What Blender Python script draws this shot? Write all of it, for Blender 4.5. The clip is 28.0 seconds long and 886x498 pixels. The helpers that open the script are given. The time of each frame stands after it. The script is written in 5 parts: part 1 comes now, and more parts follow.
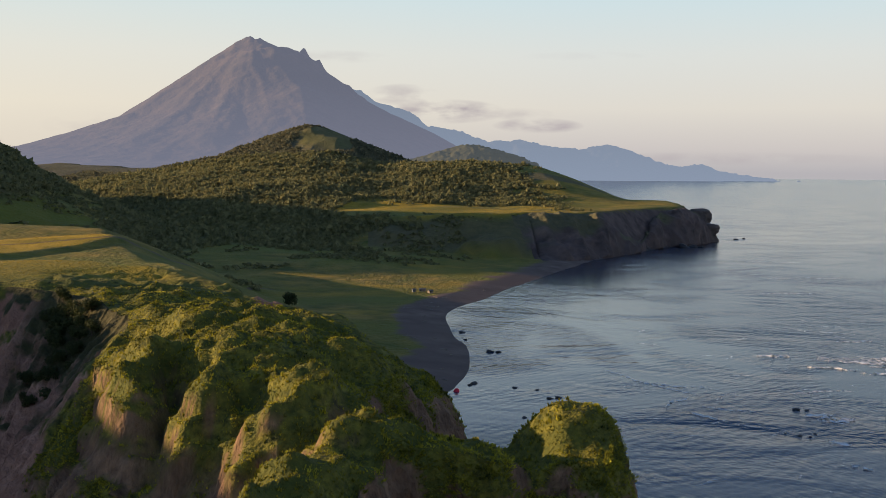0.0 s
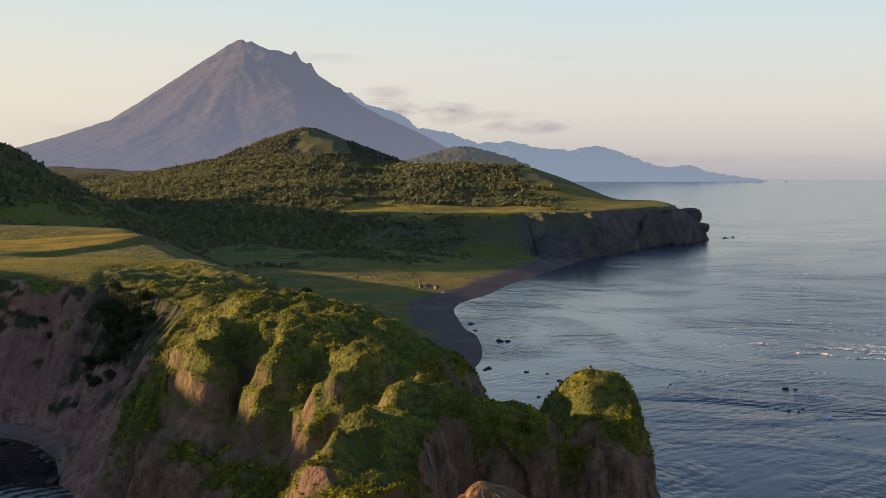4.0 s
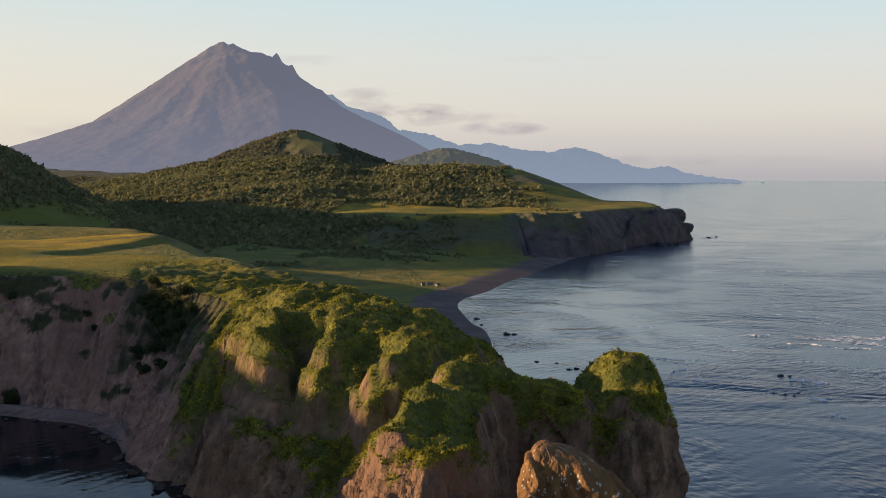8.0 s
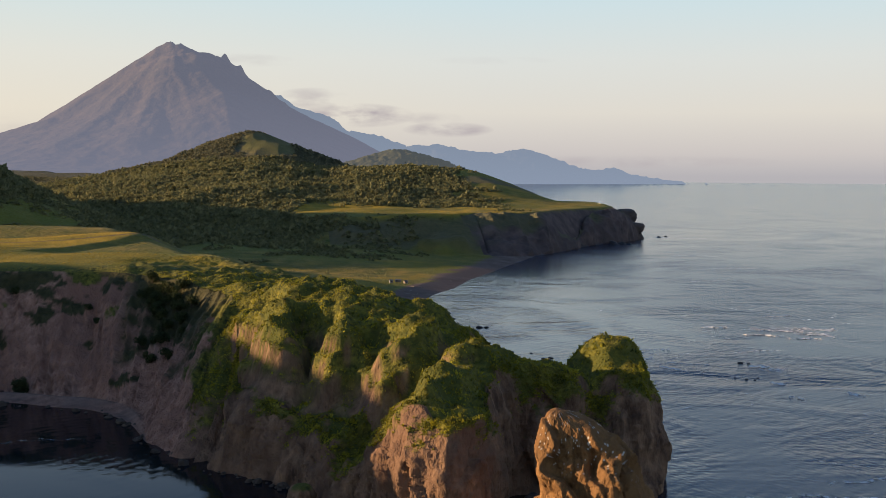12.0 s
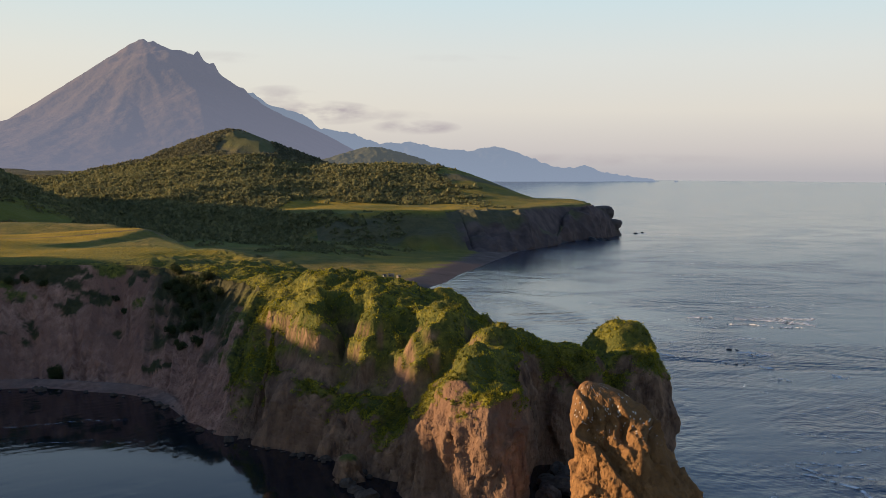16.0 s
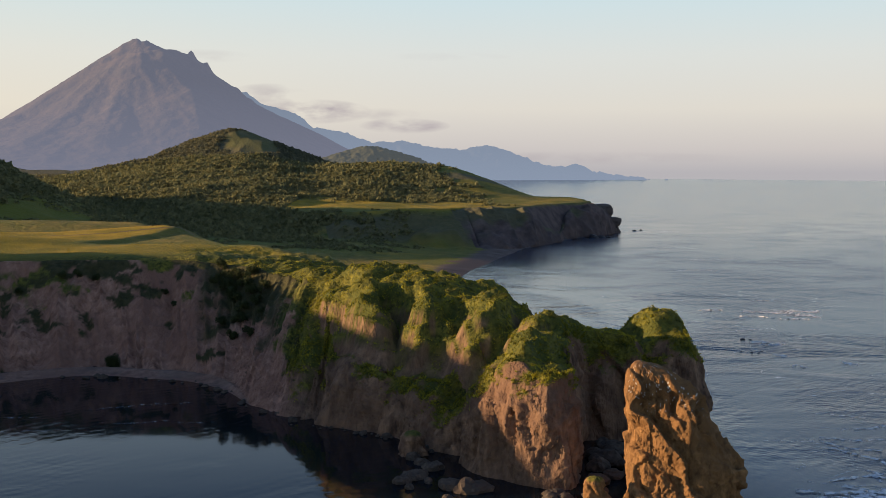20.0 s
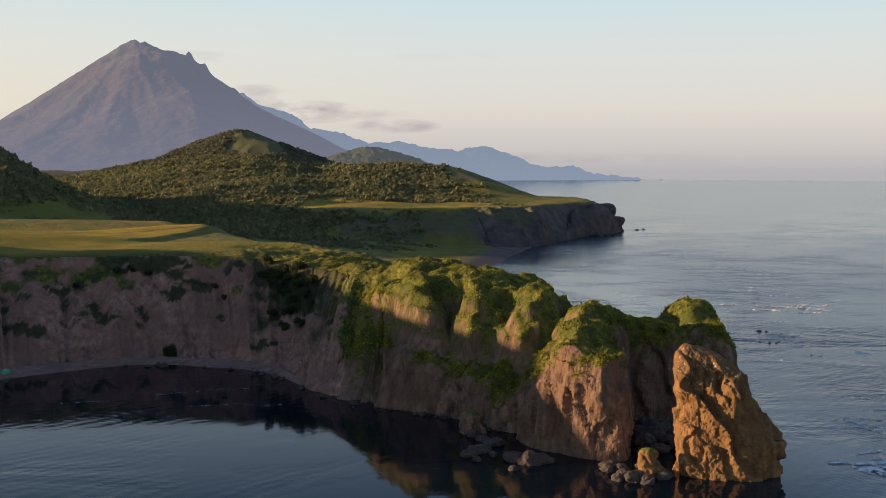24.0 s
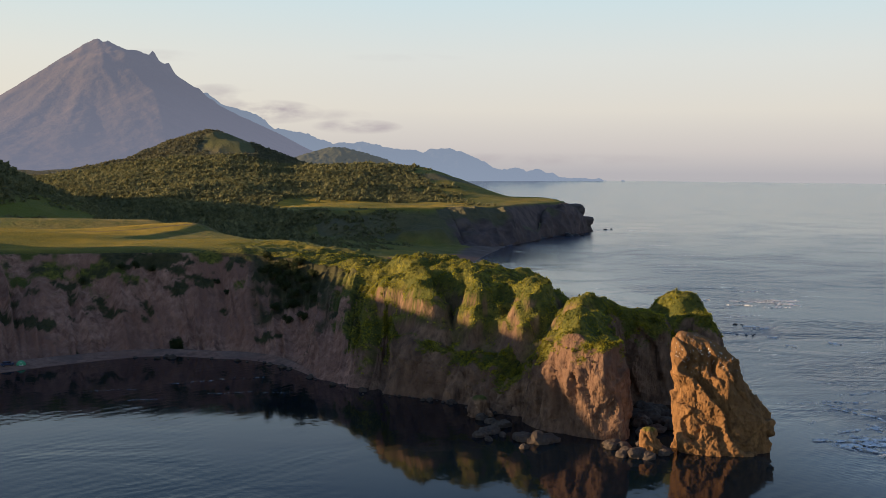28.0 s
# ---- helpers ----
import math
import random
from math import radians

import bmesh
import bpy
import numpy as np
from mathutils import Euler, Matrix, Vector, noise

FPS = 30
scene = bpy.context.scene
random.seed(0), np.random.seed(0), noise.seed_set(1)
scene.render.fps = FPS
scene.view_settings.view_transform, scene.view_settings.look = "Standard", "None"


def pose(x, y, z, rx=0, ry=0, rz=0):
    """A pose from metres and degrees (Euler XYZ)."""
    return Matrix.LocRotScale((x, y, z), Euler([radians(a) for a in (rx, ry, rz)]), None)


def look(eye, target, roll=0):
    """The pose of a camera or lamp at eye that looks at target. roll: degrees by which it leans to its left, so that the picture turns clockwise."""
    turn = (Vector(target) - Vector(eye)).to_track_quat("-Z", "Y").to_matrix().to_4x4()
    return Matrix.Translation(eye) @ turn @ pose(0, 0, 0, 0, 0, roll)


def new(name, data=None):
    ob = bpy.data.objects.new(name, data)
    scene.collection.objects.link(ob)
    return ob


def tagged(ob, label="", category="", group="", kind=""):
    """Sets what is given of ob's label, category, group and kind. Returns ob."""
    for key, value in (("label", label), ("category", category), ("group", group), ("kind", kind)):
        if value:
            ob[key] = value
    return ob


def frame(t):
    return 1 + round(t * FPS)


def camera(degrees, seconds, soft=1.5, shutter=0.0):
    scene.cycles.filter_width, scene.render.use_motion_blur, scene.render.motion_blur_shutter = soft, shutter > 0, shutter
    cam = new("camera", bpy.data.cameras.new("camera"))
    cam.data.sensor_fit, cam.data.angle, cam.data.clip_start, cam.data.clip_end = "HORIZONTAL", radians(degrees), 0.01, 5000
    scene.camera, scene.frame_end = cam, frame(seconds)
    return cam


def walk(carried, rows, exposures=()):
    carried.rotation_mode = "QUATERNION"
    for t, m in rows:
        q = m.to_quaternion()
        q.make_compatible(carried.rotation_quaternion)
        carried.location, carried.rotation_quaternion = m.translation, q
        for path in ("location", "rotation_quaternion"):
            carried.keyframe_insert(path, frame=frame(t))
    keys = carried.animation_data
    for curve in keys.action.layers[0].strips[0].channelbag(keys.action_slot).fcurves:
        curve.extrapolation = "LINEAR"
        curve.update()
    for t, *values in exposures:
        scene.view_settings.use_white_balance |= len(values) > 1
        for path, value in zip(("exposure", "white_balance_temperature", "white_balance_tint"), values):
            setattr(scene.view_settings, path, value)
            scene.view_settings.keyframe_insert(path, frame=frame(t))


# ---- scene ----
cam = camera(42.86, 28.0, soft=0.8)
# seconds, eye (m), yaw to the left, pitch and roll (degrees)
PATH = [
    (0, 0.01, 0.00, 72.28, -3.782, -3.974, 0.483),
    (0.5, -1.36, -3.96, 72.19, -3.777, -3.962, 0.474),
    (1, -2.76, -7.91, 72.10, -3.783, -3.945, 0.454),
    (1.5, -4.22, -11.84, 72.03, -3.783, -3.927, 0.415),
    (2, -5.74, -15.73, 71.99, -3.778, -3.911, 0.374),
    (2.5, -7.32, -19.56, 71.99, -3.802, -3.900, 0.342),
    (3, -8.94, -23.34, 72.03, -3.969, -3.896, 0.312),
    (3.5, -10.58, -27.08, 72.10, -4.170, -3.895, 0.282),
    (5.5, -18.34, -40.61, 72.07, -4.999, -3.848, 0.179),
    (6, -20.35, -43.47, 72.07, -5.176, -3.834, 0.179),
    (6.5, -22.37, -46.28, 72.08, -5.365, -3.823, 0.178),
    (7, -24.41, -49.02, 72.11, -5.490, -3.815, 0.184),
    (7.5, -26.46, -51.72, 72.12, -5.508, -3.809, 0.178),
    (8, -28.53, -54.40, 72.11, -5.513, -3.806, 0.172),
    (8.5, -30.61, -57.09, 72.07, -5.527, -3.799, 0.193),
    (9, -32.69, -59.80, 72.02, -5.573, -3.787, 0.221),
    (9.5, -34.75, -62.54, 71.98, -5.612, -3.780, 0.239),
    (10, -36.79, -65.33, 71.95, -5.716, -3.775, 0.258),
    (10.5, -38.82, -68.15, 71.94, -6.220, -3.767, 0.270),
    (11, -40.86, -70.99, 71.92, -7.102, -3.757, 0.274),
    (11.5, -42.94, -73.84, 71.89, -7.775, -3.748, 0.283),
    (12, -45.05, -76.68, 71.86, -8.298, -3.743, 0.287),
    (12.5, -47.18, -79.53, 71.81, -8.681, -3.745, 0.279),
    (14.5, -56.10, -90.44, 71.82, -9.771, -3.802, 0.250),
    (15, -58.51, -93.01, 71.85, -9.812, -3.818, 0.305),
    (15.5, -60.97, -95.56, 71.88, -9.845, -3.839, 0.306),
    (16, -63.47, -98.07, 71.91, -9.878, -3.861, 0.272),
    (16.5, -66.02, -100.57, 71.95, -9.902, -3.878, 0.261),
    (17, -68.58, -103.08, 71.99, -9.913, -3.890, 0.269),
    (17.5, -71.14, -105.61, 72.03, -9.966, -3.899, 0.258),
    (18, -73.71, -108.18, 72.06, -10.165, -3.903, 0.239),
    (18.5, -76.31, -110.80, 72.09, -10.219, -3.907, 0.220),
    (19, -78.97, -113.46, 72.11, -10.246, -3.917, 0.193),
    (19.5, -81.71, -116.16, 72.10, -10.303, -3.923, 0.189),
    (20, -84.53, -118.90, 72.09, -10.461, -3.927, 0.198),
    (20.5, -87.44, -121.67, 72.07, -10.677, -3.937, 0.164),
    (21, -90.40, -124.45, 72.05, -10.812, -3.949, 0.102),
    (21.5, -93.39, -127.23, 72.02, -10.844, -3.959, 0.050),
    (23.5, -104.49, -138.00, 72.07, -10.851, -3.920, 0.110),
    (24, -106.85, -140.34, 72.06, -10.869, -3.908, 0.160),
    (24.5, -109.18, -142.64, 72.04, -10.954, -3.901, 0.191),
    (25, -111.46, -144.88, 72.01, -11.163, -3.893, 0.207),
    (25.5, -113.72, -147.07, 71.96, -11.308, -3.887, 0.217),
    (26, -115.95, -149.23, 71.90, -11.423, -3.882, 0.232),
    (26.5, -118.16, -151.35, 71.84, -11.851, -3.874, 0.259),
    (27, -120.36, -153.45, 71.78, -12.453, -3.866, 0.286),
    (27.5, -122.57, -155.54, 71.74, -12.760, -3.863, 0.302),
    (28, -124.79, -157.62, 71.71, -12.870, -3.865, 0.315),
]
walk(cam, [(t, pose(x, y, z, 0, 0, yaw) @ pose(0, 0, 0, 90 + pitch, 0, 0) @ pose(0, 0, 0, 0, 0, roll))
           for t, x, y, z, yaw, pitch, roll in PATH])

# ---------------------------------------------------------------- light
SUN_AZ, SUN_EL = radians(-78), radians(10.0)      # azimuth clockwise from +y
world = bpy.data.worlds.new("sky")
scene.world = world
world.use_nodes = True
wn, wl = world.node_tree.nodes, world.node_tree.links
background = wn["Background"]
SKY = 0.12
EXPOSURE = 0.7
scene.view_settings.exposure = EXPOSURE
SKY_UNIT = SKY * 2**EXPOSURE
background.inputs[1].default_value = SKY


def wmath(op, *args, clamp=False):
    n = wn.new("ShaderNodeMath")
    n.operation, n.use_clamp = op, clamp
    for k, a in enumerate(args):
        if isinstance(a, (int, float)):
            n.inputs[k].default_value = a
        else:
            wl.new(a, n.inputs[k])
    return n.outputs[0]


def wmix(fac, a, b):
    n = wn.new("ShaderNodeMix")
    n.data_type = "RGBA"
    for key, value in (("Factor", fac), ("A", a), ("B", b)):
        if isinstance(value, tuple):
            n.inputs[key].default_value = (*(c / SKY_UNIT for c in value), 1)
        elif isinstance(value, (int, float)):
            n.inputs[key].default_value = value
        else:
            wl.new(value, n.inputs[key])
    return n.outputs["Result"]


sky = wn.new("ShaderNodeTexSky")
sky.sky_type, sky.sun_disc = "NISHITA", False
sky.sun_elevation, sky.sun_rotation = SUN_EL, SUN_AZ
sky.altitude, sky.air_density, sky.dust_density, sky.ozone_density = 100, 1.0, 1.0, 1.5
coords = wn.new("ShaderNodeTexCoord")
split = wn.new("ShaderNodeSeparateXYZ")
wl.new(coords.outputs["Generated"], split.inputs[0])
dx, dy, dz = split.outputs
# the low evening haze lies over the clear sky, paler and pinker towards the horizon, creamy towards the sun
haze = wn.new("ShaderNodeValToRGB")
ramp = haze.color_ramp
ramp.elements[0].position, ramp.elements[1].position = 0.0, 1.0
stops = [(0.0, (0.47, 0.45, 0.47)), (0.02, (0.61, 0.565, 0.545)), (0.055, (0.74, 0.70, 0.63)), (0.10, (0.72, 0.74, 0.71)), (0.16, (0.60, 0.75, 0.80)), (0.21, (0.48, 0.62, 0.75)), (0.29, (0.20, 0.32, 0.52)), (0.5, (0.11, 0.19, 0.36)), (1.0, (0.05, 0.105, 0.25))]
while len(ramp.elements) < len(stops):
    ramp.elements.new(0.5)
for element, (place, colour) in zip(ramp.elements, stops):
    element.position, element.color = place, (*colour, 1)
wl.new(dz, haze.inputs[0])
scaled = wn.new("ShaderNodeMix")
scaled.data_type, scaled.blend_type = "RGBA", "MULTIPLY"
scaled.inputs["Factor"].default_value = 1
wl.new(haze.outputs[0], scaled.inputs["A"])
scaled.inputs["B"].default_value = (1 / SKY_UNIT, 1 / SKY_UNIT, 1 / SKY_UNIT, 1)
toward = wmath("ADD", wmath("MULTIPLY", dx, math.sin(SUN_AZ)), wmath("MULTIPLY", dy, math.cos(SUN_AZ)))
warm = wmath("MULTIPLY", wmath("MULTIPLY", wmath("SUBTRACT", toward, 0.02), 1.0, clamp=True), wmath("SUBTRACT", 1.0, wmath("MULTIPLY", dz, 4.5), clamp=True))
veil = wmix(warm, scaled.outputs["Result"], (0.95, 0.84, 0.62))
clear = wmath("MULTIPLY", wmath("SUBTRACT", dz, 0.12), 2.2, clamp=True)
air = wmix(wmath("MULTIPLY", clear, 0.2), veil, sky.outputs[0])
# small mauve evening clouds over the coast
side = wmath("DIVIDE", dx, wmath("MAXIMUM", dy, 0.05))
drift = wn.new("ShaderNodeTexNoise")
drift.inputs["Scale"].default_value, drift.inputs["Detail"].default_value = 26.0, 6.0
stretch = wn.new("ShaderNodeMapping")
stretch.inputs["Scale"].default_value = (1, 1, 3.2)
wl.new(coords.outputs["Generated"], stretch.inputs[0])
wl.new(stretch.outputs[0], drift.inputs["Vector"])
cover = 0.0
for az, el, wide, high, thick in ((0.070, 0.052, 0.052, 0.011, 1.5), (0.030, 0.066, 0.035, 0.010, 0.8), (0.150, 0.040, 0.042, 0.007, 1.2), (0.135, 0.050, 0.030, 0.006, 0.4),
                                  (-0.03, 0.098, 0.05, 0.006, 0.3), (0.19, 0.100, 0.06, 0.004, 0.15), (-0.235, 0.035, 0.05, 0.012, 0.35), (0.32, 0.012, 0.16, 0.006, 0.4)):
    a, e = wmath("DIVIDE", wmath("SUBTRACT", side, az), wide), wmath("DIVIDE", wmath("SUBTRACT", dz, el), high)
    puff = wmath("SUBTRACT", 1.0, wmath("ADD", wmath("MULTIPLY", a, a), wmath("MULTIPLY", e, e)), clamp=True)
    cover = wmath("ADD", cover, wmath("MULTIPLY", puff, thick))
texture = wmath("MULTIPLY", wmath("SUBTRACT", drift.outputs["Fac"], 0.36), 3.2, clamp=True)
cloud = wmath("MULTIPLY", wmath("MULTIPLY", cover, texture), 1.0, clamp=True)
air = wmix(cloud, air, (0.42, 0.37, 0.40))
wl.new(air, background.inputs[0])
sun = new("sun", bpy.data.lights.new("sun", "SUN"))
sun.data.energy, sun.data.angle, sun.data.color = 4.9, radians(0.6), (1.0, 0.68, 0.39)
sun.matrix_world = look((0, 0, 0), (-math.sin(SUN_AZ) * math.cos(SUN_EL), -math.cos(SUN_AZ) * math.cos(SUN_EL), -math.sin(SUN_EL)))

# ---------------------------------------------------------------- helpers for shapes
def hashed(ix, iy, iz, seed):
    h = (ix.astype(np.int64) * 374761393 + iy.astype(np.int64) * 668265263 + iz.astype(np.int64) * 2147483647 + seed * 1274126177) & 0xFFFFFFFF
    h = ((h ^ (h >> 13)) * 1274126177) & 0xFFFFFFFF
    h = ((h ^ (h >> 16)) * 2246822519) & 0xFFFFFFFF
    return ((h ^ (h >> 15)) & 0xFFFF) / 32767.5 - 1.0


def vnoise(x, y, z=0.0, seed=0):
    """Smooth value noise between -1 and 1."""
    x, y, z = np.broadcast_arrays(np.asarray(x, float), np.asarray(y, float), np.asarray(z, float))
    ix, iy, iz = np.floor(x), np.floor(y), np.floor(z)
    fx, fy, fz = x - ix, y - iy, z - iz
    fx, fy, fz = (f * f * f * (f * (f * 6 - 15) + 10) for f in (fx, fy, fz))
    out = 0.0
    for dx in (0, 1):
        for dy in (0, 1):
            for dz in (0, 1):
                w = (fx if dx else 1 - fx) * (fy if dy else 1 - fy) * (fz if dz else 1 - fz)
                out = out + w * hashed(ix + dx, iy + dy, iz + dz, seed)
    return out


def fractal(x, y, z=0.0, octaves=4, seed=0, gain=0.5):
    total, amp, scale = 0.0, 1.0, 1.0
    for n in range(octaves):
        total = total + amp * vnoise(np.asarray(x) * scale, np.asarray(y) * scale, np.asarray(z) * scale, seed + n * 17)
        amp, scale = amp * gain, scale * 2.03
    return total


def ridged(x, y, z=0.0, octaves=4, seed=0):
    total, amp, scale = 0.0, 1.0, 1.0
    for n in range(octaves):
        total = total + amp * (1 - 2 * np.abs(vnoise(np.asarray(x) * scale, np.asarray(y) * scale, np.asarray(z) * scale, seed + n * 31)))
        amp, scale = amp * 0.5, scale * 2.1
    return total


def facets(x, y, z, octaves=2, seed=0, groove=0.06):
    """Broken-rock relief: flat planes that meet in edges, on a turned lattice."""
    total, amp = 0.0, 1.0
    x, y, z = np.broadcast_arrays(x, y, z)
    for n in range(octaves):
        a = 0.6 + 1.1 * n
        px_, py_ = x * math.cos(a) - y * math.sin(a) + 0.3 * z, x * math.sin(a) + y * math.cos(a) - 0.25 * z
        pz_ = z + 0.35 * px_
        best, second = np.full(x.shape, 9.0), np.full(x.shape, 9.0)
        value = np.zeros(x.shape)
        ix, iy, iz = np.floor(px_), np.floor(py_), np.floor(pz_)
        for dx in (-1, 0, 1):
            for dy in (-1, 0, 1):
                for dz in (-1, 0, 1):
                    cx_, cy_, cz_ = ix + dx, iy + dy, iz + dz
                    jx, jy, jz = (0.5 + 0.45 * hashed(cx_, cy_, cz_, seed + 101 * k + 13 * n) for k in (1, 2, 3))
                    ex, ey, ez = px_ - cx_ - jx, py_ - cy_ - jy, pz_ - cz_ - jz
                    d = np.sqrt(ex * ex + ey * ey + ez * ez)
                    gx_, gy_, gz_ = (hashed(cx_, cy_, cz_, seed + 211 * k + 13 * n) for k in (4, 5, 6))
                    own = 0.16 * hashed(cx_, cy_, cz_, seed + 7) + 0.75 * (gx_ * ex + gy_ * ey + gz_ * ez)
                    nearer = d < best
                    second = np.where(nearer, best, np.minimum(second, d))
                    value = np.where(nearer, own, value)
                    best = np.where(nearer, d, best)
        total = total + amp * (value - groove * np.clip(1 - (second - best) / 0.16, 0, 1))
        amp, x, y, z = amp * 0.5, x * 2.1, y * 2.1, z * 2.1
    return total


def smooth(a, b, x):
    t = np.clip((np.asarray(x, float) - a) / (b - a), 0, 1)
    return t * t * (3 - 2 * t)


def polyline_distance(x, y, pts, closed=True):
    pts = np.asarray(pts, float)
    best = np.full(np.shape(x), 1e18)
    ends = len(pts) if closed else len(pts) - 1
    for n in range(ends):
        (ax, ay), (bx, by) = pts[n], pts[(n + 1) % len(pts)]
        ex, ey = bx - ax, by - ay
        s = np.clip(((x - ax) * ex + (y - ay) * ey) / (ex * ex + ey * ey + 1e-9), 0, 1)
        best = np.minimum(best, (x - ax - s * ex) ** 2 + (y - ay - s * ey) ** 2)
    return np.sqrt(best)


def inside(x, y, pts):
    pts, odd = np.asarray(pts, float), np.zeros(np.shape(x), bool)
    for n in range(len(pts)):
        (ax, ay), (bx, by) = pts[n], pts[(n + 1) % len(pts)]
        if ay != by:
            odd ^= ((ay > y) != (by > y)) & (x < (bx - ax) * (y - ay) / (by - ay) + ax)
    return odd


def curve_through(pts, steps):
    """A smooth line through the points (Catmull-Rom), with that many places a span."""
    p = np.asarray(pts, float)
    p = np.vstack([2 * p[0] - p[1], p, 2 * p[-1] - p[-2]])
    out = []
    for n in range(1, len(p) - 2):
        t = np.linspace(0, 1, steps, endpoint=False)[:, None]
        a, b, c, d = p[n - 1:n + 3]
        out.append(0.5 * (2 * b + (c - a) * t + (2 * a - 5 * b + 4 * c - d) * t**2 + (3 * b - a - 3 * c + d) * t**3))
    return np.vstack(out + [p[-2:-1]])


def mesh_object(name, verts, faces, material, parent=None, label="", shade=True, attributes=None):
    verts, faces = np.asarray(verts, np.float32), np.asarray(faces, np.int32)
    me = bpy.data.meshes.new(name)
    n = faces.shape[1]
    me.vertices.add(len(verts)), me.loops.add(faces.size), me.polygons.add(len(faces))
    me.vertices.foreach_set("co", verts.ravel())
    me.loops.foreach_set("vertex_index", faces.ravel())
    me.polygons.foreach_set("loop_start", np.arange(0, faces.size, n, dtype=np.int32))
    me.polygons.foreach_set("use_smooth", np.full(len(faces), shade))
    for key, values in (attributes or {}).items():
        me.attributes.new(key, "FLOAT", "POINT").data.foreach_set("value", np.asarray(values, np.float32).ravel())
    me.update(calc_edges=True)
    me.validate()
    me.materials.append(material)
    ob = new(name, me)
    if parent:
        ob.parent = parent
    if label:
        ob["label"] = label
    return ob


def grid_faces(rows, cols):
    i = np.arange(rows * cols).reshape(rows, cols)
    return np.stack([i[:-1, :-1], i[:-1, 1:], i[1:, 1:], i[1:, :-1]], -1).reshape(-1, 4)


def part(name, bm, material, parent=None, label="", smooth_faces=False):
    me = bpy.data.meshes.new(name)
    for f in bm.faces:
        f.smooth = smooth_faces
    bm.to_mesh(me)
    bm.free()
    me.materials.append(material)
    ob = new(name, me)
    if parent:
        ob.parent = parent
    if label:
        ob["label"] = label
    return ob


# ---------------------------------------------------------------- materials
def material(name, colors, scale=1.0, rough=0.9, bump=0.3, bump_scale=None, distance=0.2, detail=8.0, specular=0.2, upright=1.0, fine_bump=0.0):
    """A rough natural surface: three colours mixed by two noises in world metres, with relief."""
    m = bpy.data.materials.new(name)
    m.use_nodes = True
    nt = m.node_tree
    bsdf = nt.nodes["Principled BSDF"]
    bsdf.inputs["Roughness"].default_value = rough
    bsdf.inputs["Specular IOR Level"].default_value = specular
    geo = nt.nodes.new("ShaderNodeNewGeometry")
    drawn = nt.nodes.new("ShaderNodeMapping")       # streaks run down where upright is under 1
    drawn.inputs["Scale"].default_value = (1, 1, upright)
    nt.links.new(geo.outputs["Position"], drawn.inputs["Vector"])
    fine, coarse = nt.nodes.new("ShaderNodeTexNoise"), nt.nodes.new("ShaderNodeTexNoise")
    fine.inputs["Scale"].default_value, coarse.inputs["Scale"].default_value = scale, scale * 0.13
    for tex in (fine, coarse):
        tex.inputs["Detail"].default_value, tex.inputs["Roughness"].default_value = detail, 0.6
        nt.links.new(drawn.outputs["Vector"], tex.inputs["Vector"])
    ramp = nt.nodes.new("ShaderNodeValToRGB")
    ramp.color_ramp.elements[0].position, ramp.color_ramp.elements[1].position = 0.33, 0.67
    ramp.color_ramp.elements[0].color, ramp.color_ramp.elements[1].color = (*colors[0], 1), (*colors[1], 1)
    nt.links.new(fine.outputs["Fac"], ramp.inputs["Fac"])
    ramp2 = nt.nodes.new("ShaderNodeValToRGB")
    ramp2.color_ramp.elements[0].position, ramp2.color_ramp.elements[1].position = 0.42, 0.62
    nt.links.new(coarse.outputs["Fac"], ramp2.inputs["Fac"])
    mix = nt.nodes.new("ShaderNodeMix")
    mix.data_type = "RGBA"
    nt.links.new(ramp2.outputs["Color"], mix.inputs["Factor"])
    nt.links.new(ramp.outputs["Color"], mix.inputs["A"])
    mix.inputs["B"].default_value = (*colors[2], 1)
    nt.links.new(mix.outputs["Result"], bsdf.inputs["Base Color"])
    if bump:
        relief, bumper = nt.nodes.new("ShaderNodeTexNoise"), nt.nodes.new("ShaderNodeBump")
        relief.inputs["Scale"].default_value, relief.inputs["Detail"].default_value = bump_scale or scale * 2, detail
        nt.links.new(geo.outputs["Position"], relief.inputs["Vector"])
        nt.links.new(relief.outputs["Fac"], bumper.inputs["Height"])
        bumper.inputs["Strength"].default_value, bumper.inputs["Distance"].default_value = bump, distance
        last = bumper
        if fine_bump:
            grit, second = nt.nodes.new("ShaderNodeTexVoronoi"), nt.nodes.new("ShaderNodeBump")
            grit.inputs["Scale"].default_value, grit.inputs["Detail"].default_value = (bump_scale or scale * 2) * 2.5, 4.0
            nt.links.new(drawn.outputs["Vector"], grit.inputs["Vector"])
            nt.links.new(grit.outputs["Distance"], second.inputs["Height"])
            second.inputs["Strength"].default_value, second.inputs["Distance"].default_value = fine_bump, distance * 0.3
            nt.links.new(bumper.outputs["Normal"], second.inputs["Normal"])
            last = second
        nt.links.new(last.outputs["Normal"], bsdf.inputs["Normal"])
    return m


